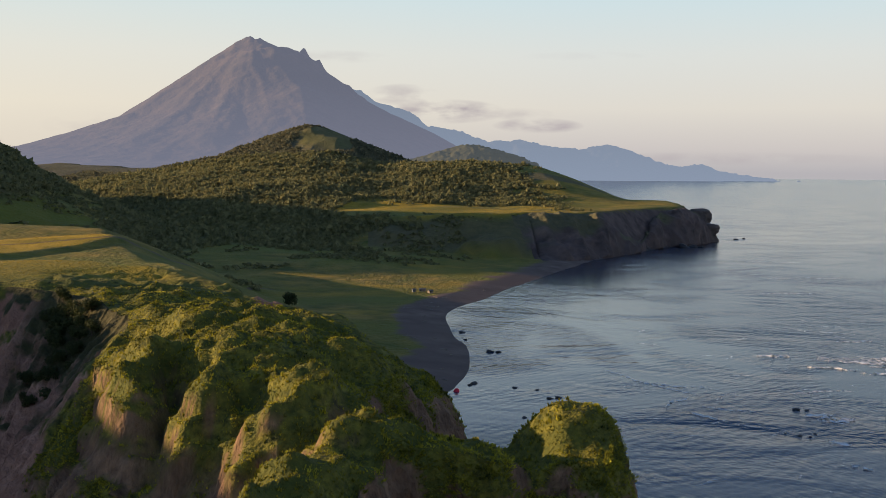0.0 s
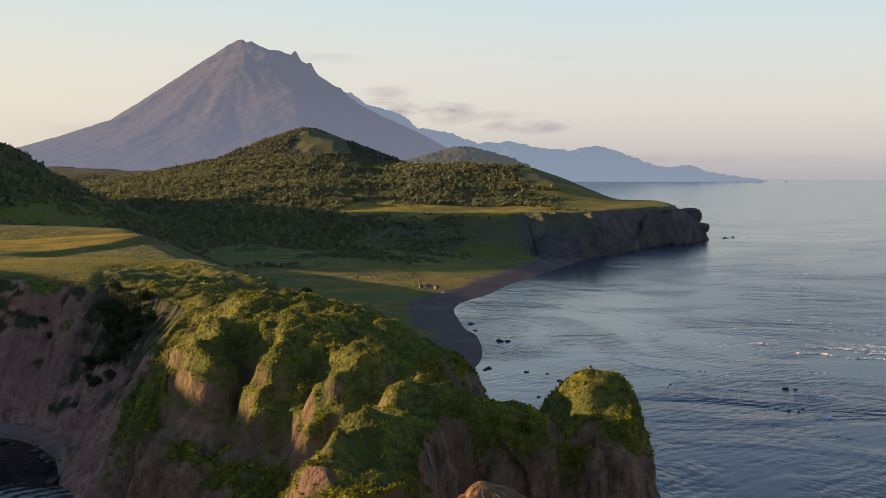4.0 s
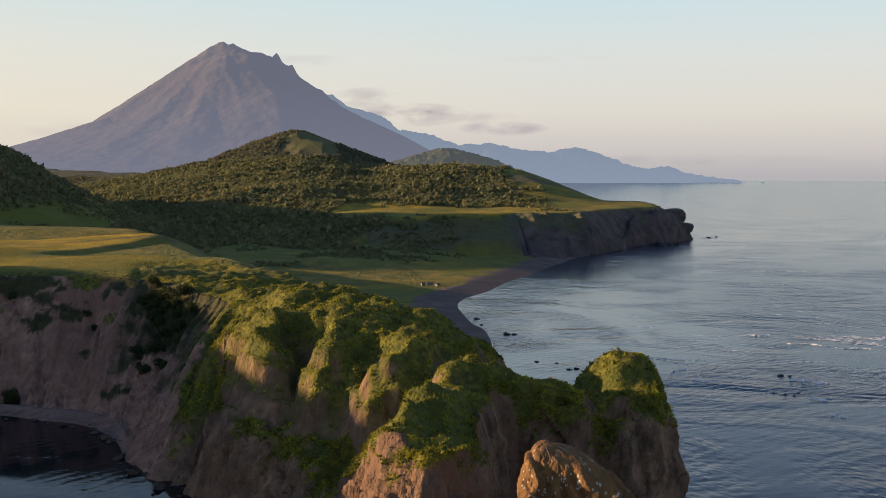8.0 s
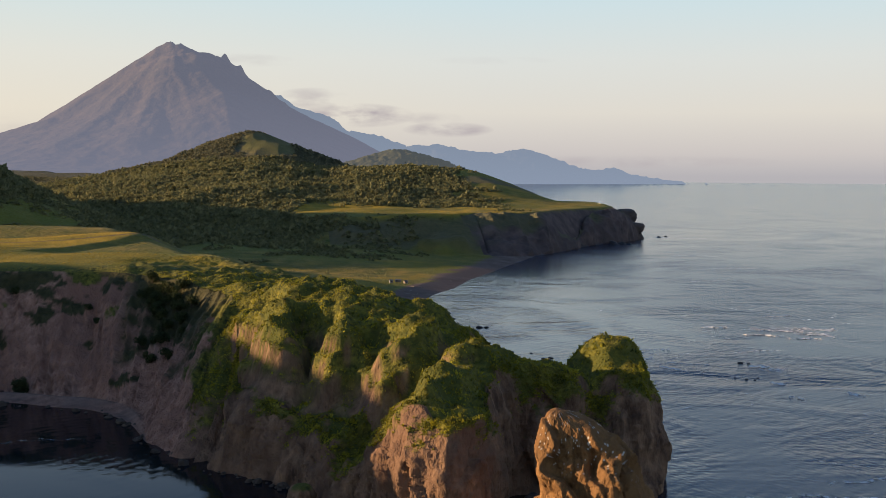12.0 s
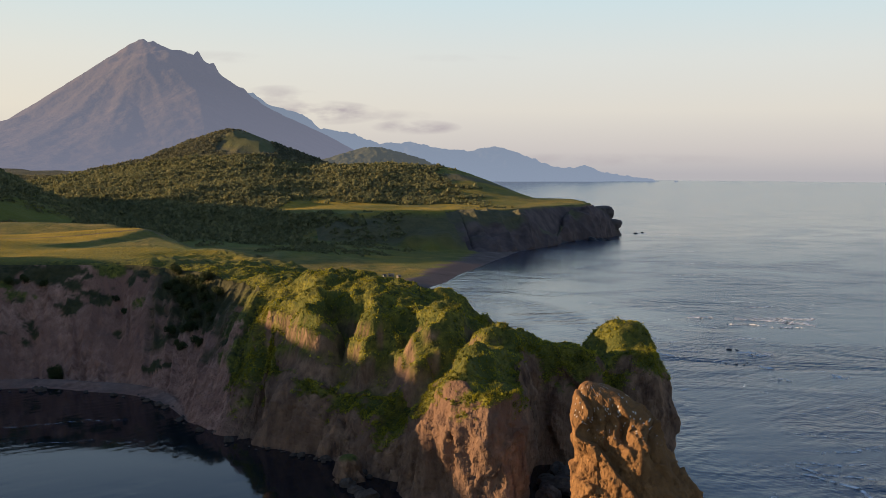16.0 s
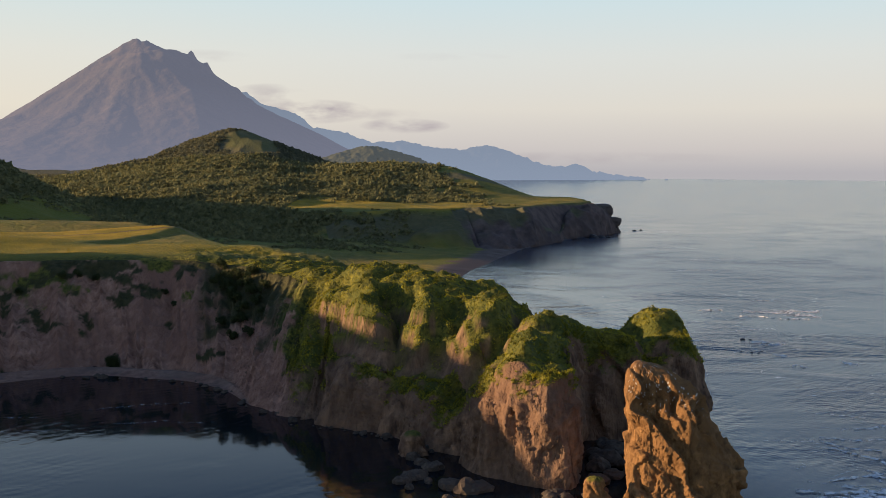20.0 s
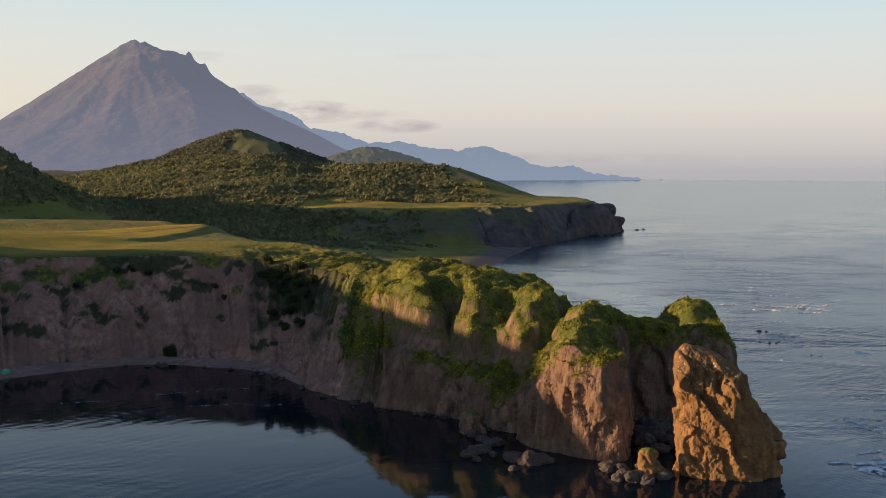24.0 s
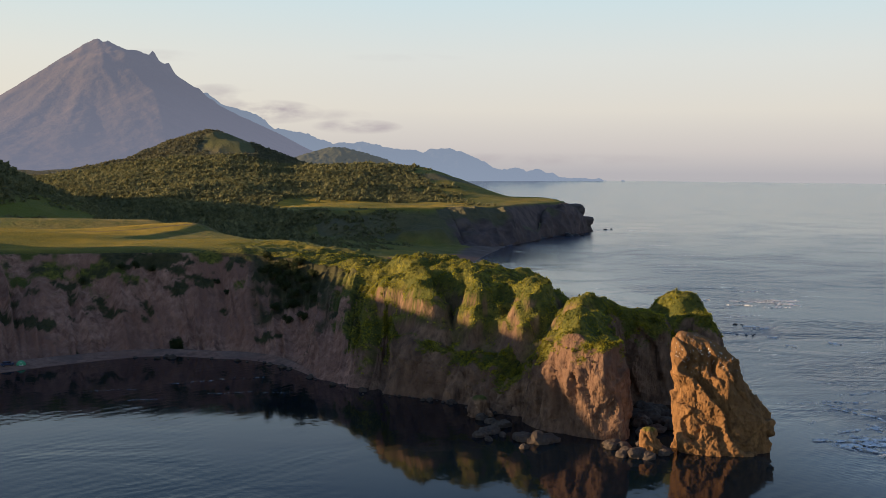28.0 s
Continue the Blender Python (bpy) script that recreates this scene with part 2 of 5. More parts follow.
def mixed(name, layers):
    """Surfaces laid over one another by vertex masks: layers of (attribute, material); the first has no mask."""
    m = bpy.data.materials.new(name)
    m.use_nodes = True
    nt = m.node_tree
    nt.nodes.clear()
    out = nt.nodes.new("ShaderNodeOutputMaterial")
    last = None
    for key, source in layers:
        made = {}
        for node in source.node_tree.nodes:
            if node.bl_idname == "ShaderNodeOutputMaterial":
                continue
            twin = nt.nodes.new(node.bl_idname)
            made[node.name] = twin
            for k, socket in enumerate(node.inputs):
                if hasattr(socket, "default_value") and not socket.is_linked:
                    twin.inputs[k].default_value = socket.default_value
            if node.bl_idname == "ShaderNodeValToRGB":
                for k, e in enumerate(node.color_ramp.elements):
                    twin.color_ramp.elements[k].position, twin.color_ramp.elements[k].color = e.position, e.color
            if node.bl_idname == "ShaderNodeMix":
                twin.data_type = node.data_type
                for k, socket in enumerate(node.inputs):
                    if hasattr(socket, "default_value") and not socket.is_linked:
                        twin.inputs[k].default_value = socket.default_value
        for link in source.node_tree.links:
            if link.to_node.bl_idname != "ShaderNodeOutputMaterial":
                a = list(link.from_node.outputs).index(link.from_socket)
                b = list(link.to_node.inputs).index(link.to_socket)
                nt.links.new(made[link.from_node.name].outputs[a], made[link.to_node.name].inputs[b])
        shader = made["Principled BSDF"].outputs[0]
        if last is None:
            last = shader
            continue
        mask, blend = nt.nodes.new("ShaderNodeAttribute"), nt.nodes.new("ShaderNodeMixShader")
        mask.attribute_name = key
        nt.links.new(mask.outputs["Fac"], blend.inputs[0])
        nt.links.new(last, blend.inputs[1])
        nt.links.new(shader, blend.inputs[2])
        last = blend.outputs[0]
    nt.links.new(last, out.inputs["Surface"])
    return m


MEADOW = material("meadow", [(0.072, 0.094, 0.018), (0.30, 0.215, 0.05), (0.155, 0.165, 0.03)], 0.06, bump=1.0, bump_scale=0.35, distance=1.8)
GOLD = material("dry_grass", [(0.23, 0.18, 0.02), (0.52, 0.34, 0.034), (0.17, 0.155, 0.02)], 0.06, bump=1.0, bump_scale=0.7, distance=1.0)
LUSH = material("lush_grass", [(0.027, 0.038, 0.013), (0.25, 0.225, 0.036), (0.085, 0.096, 0.02)], 0.6, bump=1.0, bump_scale=1.3, distance=0.7)
SCRUB = material("scrub", [(0.075, 0.078, 0.046), (0.155, 0.138, 0.072), (0.11, 0.104, 0.058)], 0.15, bump=1.0, bump_scale=0.3, distance=2.0)
SAND = material("volcanic_sand", [(0.125, 0.095, 0.083), (0.235, 0.178, 0.152), (0.165, 0.125, 0.108)], 0.06, rough=0.95, bump=0.5, bump_scale=0.8, specular=0.03)
ROCK = material("tuff_rock", [(0.075, 0.045, 0.032), (0.36, 0.22, 0.135), (0.19, 0.112, 0.072)], 0.35, bump=0.9, bump_scale=0.6, distance=0.9, detail=12, upright=0.35, fine_bump=1.0)
EARTH = material("bare_earth", [(0.20, 0.098, 0.066), (0.56, 0.32, 0.225), (0.30, 0.155, 0.107)], 0.28, bump=1.0, bump_scale=0.5, distance=1.2, upright=0.5, fine_bump=0.9)
BOULDER = material("dark_boulder", [(0.04, 0.033, 0.028), (0.14, 0.11, 0.086), (0.08, 0.063, 0.05)], 0.8, bump=0.8, bump_scale=2.0)
BLACKROCK = material("wet_black_rock", [(0.015, 0.014, 0.014), (0.05, 0.045, 0.042), (0.03, 0.027, 0.026)], 0.7, rough=0.45, bump=0.8, specular=0.5)
CAPEROCK = material("cape_rock_face", [(0.060, 0.046, 0.044), (0.175, 0.125, 0.11), (0.105, 0.08, 0.074)], 0.08, bump=0.9, bump_scale=0.25, distance=1.5)
CAPE = mixed("cape_face", [("", CAPEROCK), ("veg", SCRUB)])
WETSAND = material("wet_sand", [(0.03, 0.026, 0.026), (0.055, 0.047, 0.045), (0.04, 0.034, 0.033)], 0.2, rough=0.5, bump=0.1, specular=0.4)
BUSHY = material("cliff_scrub", [(0.030, 0.034, 0.014), (0.085, 0.075, 0.032), (0.055, 0.052, 0.02)], 0.3, bump=1.0, bump_scale=0.6, distance=1.0)
GROUND = mixed("ground_cover", [("", MEADOW), ("gold", GOLD), ("wood_shade", SCRUB), ("sand", SAND), ("bare", CAPEROCK), ("lush", LUSH), ("wet", WETSAND), ("slip", EARTH), ("rock", ROCK)])
CLIFF = mixed("cliff_face", [("", ROCK), ("earth", EARTH), ("veg", LUSH), ("dark", BUSHY), ("sand", SAND)])


def sea_material():
    m = bpy.data.materials.new("sea_water")
    m.use_nodes = True
    nt = m.node_tree
    bsdf = nt.nodes["Principled BSDF"]
    # bluer base tint outside, near-black tint and lower IOR in the cove
    tint, outside = nt.nodes.new("ShaderNodeMix"), nt.nodes.new("ShaderNodeAttribute")
    tint.data_type, outside.attribute_name = "RGBA", "open_sea"
    tint.inputs["A"].default_value, tint.inputs["B"].default_value = (0.003, 0.009, 0.016, 1), (0.010, 0.036, 0.078, 1)
    nt.links.new(outside.outputs["Fac"], tint.inputs["Factor"])
    nt.links.new(tint.outputs["Result"], bsdf.inputs["Base Color"])
    bend = nt.nodes.new("ShaderNodeMapRange")
    bend.inputs["To Min"].default_value, bend.inputs["To Max"].default_value = 1.20, 1.33
    nt.links.new(outside.outputs["Fac"], bend.inputs["Value"])
    nt.links.new(bend.outputs[0], bsdf.inputs["IOR"])
    geo, calm = nt.nodes.new("ShaderNodeNewGeometry"), nt.nodes.new("ShaderNodeAttribute")
    calm.attribute_name = "calm"
    gloss, lively = nt.nodes.new("ShaderNodeMapRange"), nt.nodes.new("ShaderNodeMapRange")
    for node, low, high in ((gloss, 0.24, 0.045), (lively, 0.9, 0.08)):
        nt.links.new(calm.outputs["Fac"], node.inputs["Value"])
        node.inputs["To Min"].default_value, node.inputs["To Max"].default_value = low, high
    nt.links.new(gloss.outputs[0], bsdf.inputs["Roughness"])
    # cat's-paws: patches where the breeze ruffles the water more
    paws, lift, breeze = nt.nodes.new("ShaderNodeTexNoise"), nt.nodes.new("ShaderNodeMapRange"), nt.nodes.new("ShaderNodeMath")
    paws.inputs["Scale"].default_value, paws.inputs["Detail"].default_value, paws.inputs["Distortion"].default_value = 0.010, 5.0, 1.4
    nt.links.new(geo.outputs["Position"], paws.inputs["Vector"])
    nt.links.new(paws.outputs["Fac"], lift.inputs["Value"])
    lift.inputs["From Min"].default_value, lift.inputs["From Max"].default_value, lift.inputs["To Min"].default_value, lift.inputs["To Max"].default_value = 0.40, 0.62, 0.15, 1.9
    breeze.operation = "MULTIPLY"
    nt.links.new(lively.outputs[0], breeze.inputs[0])
    nt.links.new(lift.outputs[0], breeze.inputs[1])
    normal = None
    for scale, stretch, strength, dist, detail, warp in ((0.016, 0.8, 0.22, 9.0, 3.0, 2.4), (0.085, 0.95, 0.15, 2.2, 5.0, 2.2), (0.42, 1.0, 0.30, 0.45, 6.0, 1.6)):
        mapping, tex, bump = nt.nodes.new("ShaderNodeMapping"), nt.nodes.new("ShaderNodeTexNoise"), nt.nodes.new("ShaderNodeBump")
        mapping.inputs["Scale"].default_value = (stretch, 1, 1)
        mapping.inputs["Rotation"].default_value = (0, 0, radians(14 + 20 * warp))
        tex.inputs["Scale"].default_value, tex.inputs["Detail"].default_value, tex.inputs["Distortion"].default_value = scale, detail, warp
        amount = nt.nodes.new("ShaderNodeMath")
        amount.operation = "MULTIPLY"
        nt.links.new(breeze.outputs[0], amount.inputs[0])
        amount.inputs[1].default_value = strength
        nt.links.new(geo.outputs["Position"], mapping.inputs["Vector"])
        nt.links.new(mapping.outputs[0], tex.inputs["Vector"])
        nt.links.new(tex.outputs["Fac"], bump.inputs["Height"])
        nt.links.new(amount.outputs[0], bump.inputs["Strength"])
        bump.inputs["Distance"].default_value = dist
        if normal:
            nt.links.new(normal, bump.inputs["Normal"])
        normal = bump.outputs["Normal"]
    # trains of ripples that bend round the rocks
    for scale, turn, strength, dist in ((0.07, 52, 0.10, 0.9), (0.13, -24, 0.06, 0.6)):
        mapping, tex, bump, amount = nt.nodes.new("ShaderNodeMapping"), nt.nodes.new("ShaderNodeTexWave"), nt.nodes.new("ShaderNodeBump"), nt.nodes.new("ShaderNodeMath")
        mapping.inputs["Rotation"].default_value = (0, 0, radians(turn))
        tex.inputs["Scale"].default_value, tex.inputs["Distortion"].default_value = scale, 14.0
        tex.inputs["Detail"].default_value, tex.inputs["Detail Scale"].default_value = 3.0, 0.35
        amount.operation = "MULTIPLY"
        amount.inputs[1].default_value = strength
        nt.links.new(breeze.outputs[0], amount.inputs[0])
        nt.links.new(geo.outputs["Position"], mapping.inputs["Vector"])
        nt.links.new(mapping.outputs[0], tex.inputs["Vector"])
        nt.links.new(tex.outputs["Fac"], bump.inputs["Height"])
        nt.links.new(amount.outputs[0], bump.inputs["Strength"])
        bump.inputs["Distance"].default_value = dist
        nt.links.new(normal, bump.inputs["Normal"])
        normal = bump.outputs["Normal"]
    nt.links.new(normal, bsdf.inputs["Normal"])
    return m


SEA = sea_material()


def hazed_material(name, low, high, air, share):
    """Far ground with kilometres of bright evening haze painted in: part ground, part emission in the air's colour."""
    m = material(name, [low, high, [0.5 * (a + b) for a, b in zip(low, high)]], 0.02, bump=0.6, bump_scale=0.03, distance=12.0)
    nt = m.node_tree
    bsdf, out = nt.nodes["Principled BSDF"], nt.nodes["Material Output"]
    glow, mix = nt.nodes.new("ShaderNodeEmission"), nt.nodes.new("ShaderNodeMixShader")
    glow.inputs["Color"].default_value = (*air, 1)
    # the painted haze is strongest over the low ground
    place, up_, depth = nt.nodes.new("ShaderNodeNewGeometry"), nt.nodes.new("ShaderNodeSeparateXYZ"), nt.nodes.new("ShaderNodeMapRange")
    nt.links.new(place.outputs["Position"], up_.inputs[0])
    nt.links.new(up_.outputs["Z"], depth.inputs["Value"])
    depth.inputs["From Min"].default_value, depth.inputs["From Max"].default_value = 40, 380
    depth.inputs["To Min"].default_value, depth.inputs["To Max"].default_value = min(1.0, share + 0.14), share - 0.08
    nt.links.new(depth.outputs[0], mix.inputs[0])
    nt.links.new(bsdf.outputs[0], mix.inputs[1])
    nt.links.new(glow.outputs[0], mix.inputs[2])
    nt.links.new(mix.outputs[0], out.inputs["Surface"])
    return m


# haze colour mixed in as emission; the last number is its share
FARHILL = hazed_material("far_woods", (0.05, 0.06, 0.028), (0.12, 0.11, 0.05), (0.12, 0.13, 0.14), 0.24)
VOLCANO = hazed_material("volcano_slope", (0.12, 0.108, 0.075), (0.24, 0.175, 0.12), (0.134, 0.142, 0.192), 0.65)
RANGE = hazed_material("far_range", (0.06, 0.07, 0.06), (0.12, 0.11, 0.09), (0.165, 0.20, 0.265), 0.8)

# ---------------------------------------------------------------- plan of the land (metres)
# foot and brink of the near cliffs, paired, from the cove round the towers to the bay
FOOT = [(-420, 150), (-330, 172), (-250, 215), (-187, 263), (-151, 285), (-131, 288), (-114, 279), (-100, 271),
        (-88, 252), (-80, 226), (-72, 210), (-65, 200), (-60, 196), (-57, 194), (-54, 191), (-50, 187), (-46, 182),
        (-43, 178), (-41, 172), (-38, 166), (-33, 161), (-30, 156), (-31, 149), (-29, 140), (-22, 131), (-14, 124),
        (-7, 126), (-4, 136), (0, 148), (5, 166), (13, 167), (22, 164), (27, 166), (31, 160), (39, 163), (43.8, 172),
        (46.4, 185), (44.5, 199), (39, 208), (31, 203), (20, 199), (12, 204), (9, 214), (13, 226), (22, 242), (25, 262),
        (27, 290), (26, 318), (22, 352)]
BRINK = [(-420, 190), (-322, 203), (-262, 268), (-206, 350), (-160, 354), (-138, 352), (-118, 351), (-102, 345),
         (-84, 336), (-62, 298), (-58, 262), (-56, 228), (-54, 210), (-51, 203), (-47, 200), (-43, 196), (-38, 192),
         (-34, 188), (-29, 184), (-24, 178), (-21, 170), (-20, 163), (-22, 155), (-20, 146), (-16, 137), (-12, 133),
         (-7, 136), (-4, 144), (-1, 156), (4, 172), (12, 174), (20, 172), (26, 176), (33, 170), (37, 171), (38.8, 177),
         (40, 187), (38.8, 196), (35, 200), (28, 193), (16, 187), (4, 192), (-1, 208), (4, 226), (14, 243), (14, 262),
         (6, 288), (-4, 316), (-16, 338)]
# share of the cliff's height from which plants take over
GREEN = [1.1, 1.1, 1.15, 1.15, 1.15, 1.15, 1.15, 1.1, 0.75, 0.85, 0.5, 0.6, 0.92, 1.0, 0.95, 1.0, 0.95,
         1.0, 0.92, 0.85, 0.75, 0.75, 0.8, 0.9, 1.0, 1.02,
         0.95, 0.88, 0.88, 0.86, 0.86, 0.84, 0.74, 0.88, 0.92, 0.92,
         0.9, 0.85, 0.7, 0.75, 0.75, 0.8, 0.8, 0.8, 0.8, 0.8, 0.75, 0.5, 0.3]
BAY = [(31, 368), (38, 394), (42, 423), (44, 462), (41, 484), (41, 516), (42, 557), (50, 591), (69, 631), (87, 682),
       (111, 736), (143, 812), (165, 860), (183, 906), (230, 985), (278, 1058), (325, 1108), (350, 1143), (360, 1180),
       (370, 1260), (395, 1400), (420, 1600), (430, 1900), (425, 2300), (400, 2700), (300, 3300)]


def worn(pts, amount, seed):
    """The plan's line with the small bays and noses that weather cuts into it."""
    c = curve_through(pts, 5)
    d_ = np.gradient(c, axis=0)
    d_ /= np.linalg.norm(d_, axis=1, keepdims=True)
    s_ = np.r_[0, np.cumsum(np.hypot(*np.diff(c, axis=0).T))]
    k = amount * (vnoise(s_ / 7, 0.5, 0, seed=seed) + 0.6 * vnoise(s_ / 3, 0.5, 0, seed=seed + 1))
    k[:5], k[-5:] = 0, 0
    return c + np.stack([-d_[:, 1], d_[:, 0]], -1) * k[:, None]


EDGE = worn(BRINK, 1.5, 301)
COAST = FOOT + [tuple(p) for p in curve_through(BAY, 3)] + [(-3000, 3300), (-3000, 150)]
PLATEAU = [tuple(p) for p in EDGE] + [(-40, 352), (-63, 390), (-97, 470), (-124, 540), (-152, 640), (-195, 730), (-300, 790), (-600, 850), (-3000, 850), (-3000, 220)]
SPOTS = [(-36, 268, 40), (-9, 234, 36), (-42, 230, 36.5), (-57, 295, 35), (35, 186, 34), (40, 178, 28), (-1, 174, 33.5), (25, 182, 23),
         (12, 176, 30), (18, 178, 29), (-5, 146, 25), (-3, 156, 27.5), (4, 165, 28.5), (14, 243, 23), (2, 224, 31), (-9, 160, 31), (-17, 144, 28), (-14, 135, 26), (-22, 155, 23),
         (-64, 310, 34), (-63, 385, 35), (-110, 353, 37), (-80, 333, 35.5), (-12, 203, 34), (-15, 168, 26), (-29, 317, 30),
         (-141, 354, 37), (-208, 354, 37), (-235, 440, 37.5), (-250, 600, 37.5), (-96, 520, 38), (4, 290, 21), (-4, 190, 31),
         (-35, 229, 36.5), (-20, 222, 35), (-27, 242, 38), (-28, 208, 32), (-35, 199, 25), (-43, 213, 30), (-47, 222, 34), (-52, 204, 20), (-47, 200, 17), (-38, 192, 15),
         (-43, 196, 19), (-20, 182, 22), (-14, 192, 30), (-34, 188, 17), (-29, 184, 15), (-24, 177, 16), (-20, 169, 19), (-58, 226, 22), (-54, 211, 20), (-58, 260, 29),
         (-56, 252, 32), (-50, 240, 35)]


def brow(x, y):
    """Height of the plateau and of the headland's back."""
    total, weight = 0.0, 0.0
    for sx, sy, sz in SPOTS:
        w = 1 / ((x - sx) ** 2 + (y - sy) ** 2 + 9) ** 1.8
        total, weight = total + w * sz, weight + w
    return total / weight


def dip_sides(x):
    """The two edges of the shallow dip that parts the golden bench from the field behind."""
    return np.minimum(441, 383 + 1.05 * (-65 - x)), np.clip(467 + 1.9 * (x + 149), 441, 620)


def cone(x, y, cx, cy, top, slope, blunt, sx=1.0, sy=1.0):
    return top + blunt * slope - slope * np.sqrt(((x - cx) * sx) ** 2 + ((y - cy) * sy) ** 2 + blunt**2)


CAPE_FOOT = [(128, 868), (150, 880), (172, 900), (200, 935), (225, 972), (243, 998), (262, 1035), (285, 1068), (315, 1095), (338, 1122), (352, 1145), (358, 1175)]
CAPE_BRINK = [(112, 948), (132, 966), (162, 970), (200, 985), (235, 1010), (252, 1030), (272, 1075), (290, 1105), (312, 1130), (328, 1150), (338, 1168), (342, 1200)]
TERRACE = CAPE_BRINK + [(350, 1300), (60, 1300), (-10, 1150), (-34, 1070), (-14, 990), (20, 968), (60, 960), (92, 954)]


# hollows between the headland's spurs: line, depth, width
HOLLOWS = [([(-38, 224), (-38, 212), (-38, 199)], 6.8, 3.9), ([(-22, 206), (-26, 199), (-31, 191)], 4.0, 4.2), ([(-5, 193), (-13, 184), (-22, 175)], 5.0, 4.5),
           ([(-54, 260), (-50, 265)], 4.5, 3.6), ([(-58, 296), (-50, 300)], 2.5, 4.5), ([(-50, 228), (-55, 216)], 3.0, 4.0)]


# and the sharp backs of the spurs
SPURS = [([(-47, 232), (-45, 222), (-45, 211)], 3.0, 7.0), ([(-29, 226), (-29, 212), (-32, 202)], 3.2, 7.5), ([(-20, 226), (-17, 214)], 2.0, 8.0), ([(-9, 202), (-14, 192), (-22, 180)], 3.4, 8.5),
         ([(-4, 174), (-10, 159), (-17, 145)], 1.6, 8.0), ([(-42, 231), (-24, 232), (-8, 233)], 1.6, 5.0)]


def land(x, y):
    """The ground's height, and what is kept of the plan for the cover."""
    coast = polyline_distance(x, y, COAST) * np.where(inside(x, y, COAST), 1, -1)
    x, y = np.asarray(x, float), np.asarray(y, float)
    off, lip = np.full(x.shape, 900.0), np.full(x.shape, 900.0)
    part_ = y < 1100
    off[part_] = polyline_distance(x[part_], y[part_], PLATEAU) * np.where(inside(x[part_], y[part_], PLATEAU), 0, 1)
    part_ = y < 440
    lip[part_] = polyline_distance(x[part_], y[part_], EDGE, closed=False)
    shore = np.where(coast > 0, np.minimum(coast * 0.13, 3.0) + 0.012 * np.clip(coast - 25, 0, 300), coast * 0.3)
    rise = np.interp(y, [600, 800, 950, 1100, 1300, 1650, 2200, 3300], [0, 4, 8, 16, 32, 48, 58, 70])
    floor = shore + rise * smooth(20, 160, coast)
    floor = floor + smooth(15, 60, coast) * (1.0 * fractal(x / 60, y / 60, 3, seed=5) + 0.004 * y * smooth(500, 1200, y) * vnoise(x / 130, y / 130, 1, seed=8))
    hummock = (0.9 * fractal(x / 7, y / 7, 2, 3, seed=3) + 0.3 * fractal(x / 2.4, y / 2.4, 4, 2, seed=6) + 1.1 * ridged(x / 17, y / 17, 1, 2, seed=4) - 0.5) * smooth(0, 6, lip) * smooth(420, 360, y) * (1 - 0.85 * smooth(-96, -112, x))
    wx, wy = x + 2.6 * fractal(x / 9, y / 9, 0, 3, seed=34), y + 2.6 * fractal(x / 9, y / 9, 5, 3, seed=35)       # nothing runs straight
    cut = sum(deep * np.exp(-(polyline_distance(wx, wy, line, closed=False) / wide) ** 2) for line, deep, wide in HOLLOWS)
    rib = sum(high * np.clip(1 - polyline_distance(wx, wy, line, closed=False) / wide, 0, 1) for line, high, wide in SPURS)
    broken = (0.8 * (ridged(x / 5, y / 5, 3, 2, seed=7) - 0.5) + 0.9 * (ridged(wx / 11, wy / 11, 5, 3, seed=36) - 0.6)) * smooth(1, 5, lip) * smooth(320, 290, y)
    bumps = hummock - cut + rib + broken - 2.0 * np.exp(-lip / 4) + 2.0 + 2.6 * vnoise(x / 110, y / 45, 0, seed=21) * smooth(380, 450, y)
    near_side, far_side = dip_sides(x)
    bumps = bumps + 0.045 * (np.clip(x, -190, -70) + 130) * smooth(376, 398, y) * smooth(455, 430, y)
    plateau = brow(x, y) - 1.0 + bumps - np.interp(y, [320, 400, 500], [1.1, 0.7, 0.42]) * (np.sqrt(off**2 + 7**2) - 7) - 1.8 * smooth(-185, -140, x) * smooth(0, 14, y - near_side) * smooth(0, 16, far_side - y) * smooth(10, 40, lip)
    # the flank breaks down in small scarps and ledges
    worn_flank = smooth(36, 31.5, plateau) * smooth(330, 300, y) * smooth(14, 4, x)
    plateau = plateau + 0.95 * np.sin(2 * np.pi * (plateau / 6.5 + 0.55 * fractal(x / 13, y / 13, 7, 3, seed=37))) * worn_flank
    hills = [
        138 - np.interp(np.hypot(x + 86, (y - 1672) * np.where(y < 1672, 0.62, 1.0)), [0, 12, 35, 137, 220, 320, 700], [0, 1.5, 9, 50, 70, 90, 190]) + 4 * (ridged(x / 110, y / 110, 0, 3, seed=40) - 0.9),
        cone(x + 0.35 * (y - 1022), y, -457, np.clip(y, 1022, 1070), 140, 0.54, 46, 1.0, 0.8) + 4 * (ridged(x / 90, y / 90, 0, 3, seed=41) - 0.9),
        np.minimum(cone(x, y, np.clip(x, 62, 204), 1450, 81, 0.46, 26, 1.0, np.where(y < 1450, 0.42, 0.9)), 200) + 2.5 * fractal(x / 70, y / 70, 0, 3, seed=42),
        cone(x, y, 230, 2497, 124, 0.42, 45, 0.85),
        cone(x, y, -420, 1950, 62, 0.10, 60),
        # unseen hill west of the cove, added so its shadow covers the lower cliffs
        cone(x, y, -325, np.clip(y, 226, 392), 74, 0.55, 30, 0.9, 1.25),
        36 - 0.24 * np.hypot(np.maximum(y - 1300, 0) * 0.2, np.maximum(np.abs(x - 270) - 80, 0)) - 400 * smooth(1210, 1000, y),
    ]
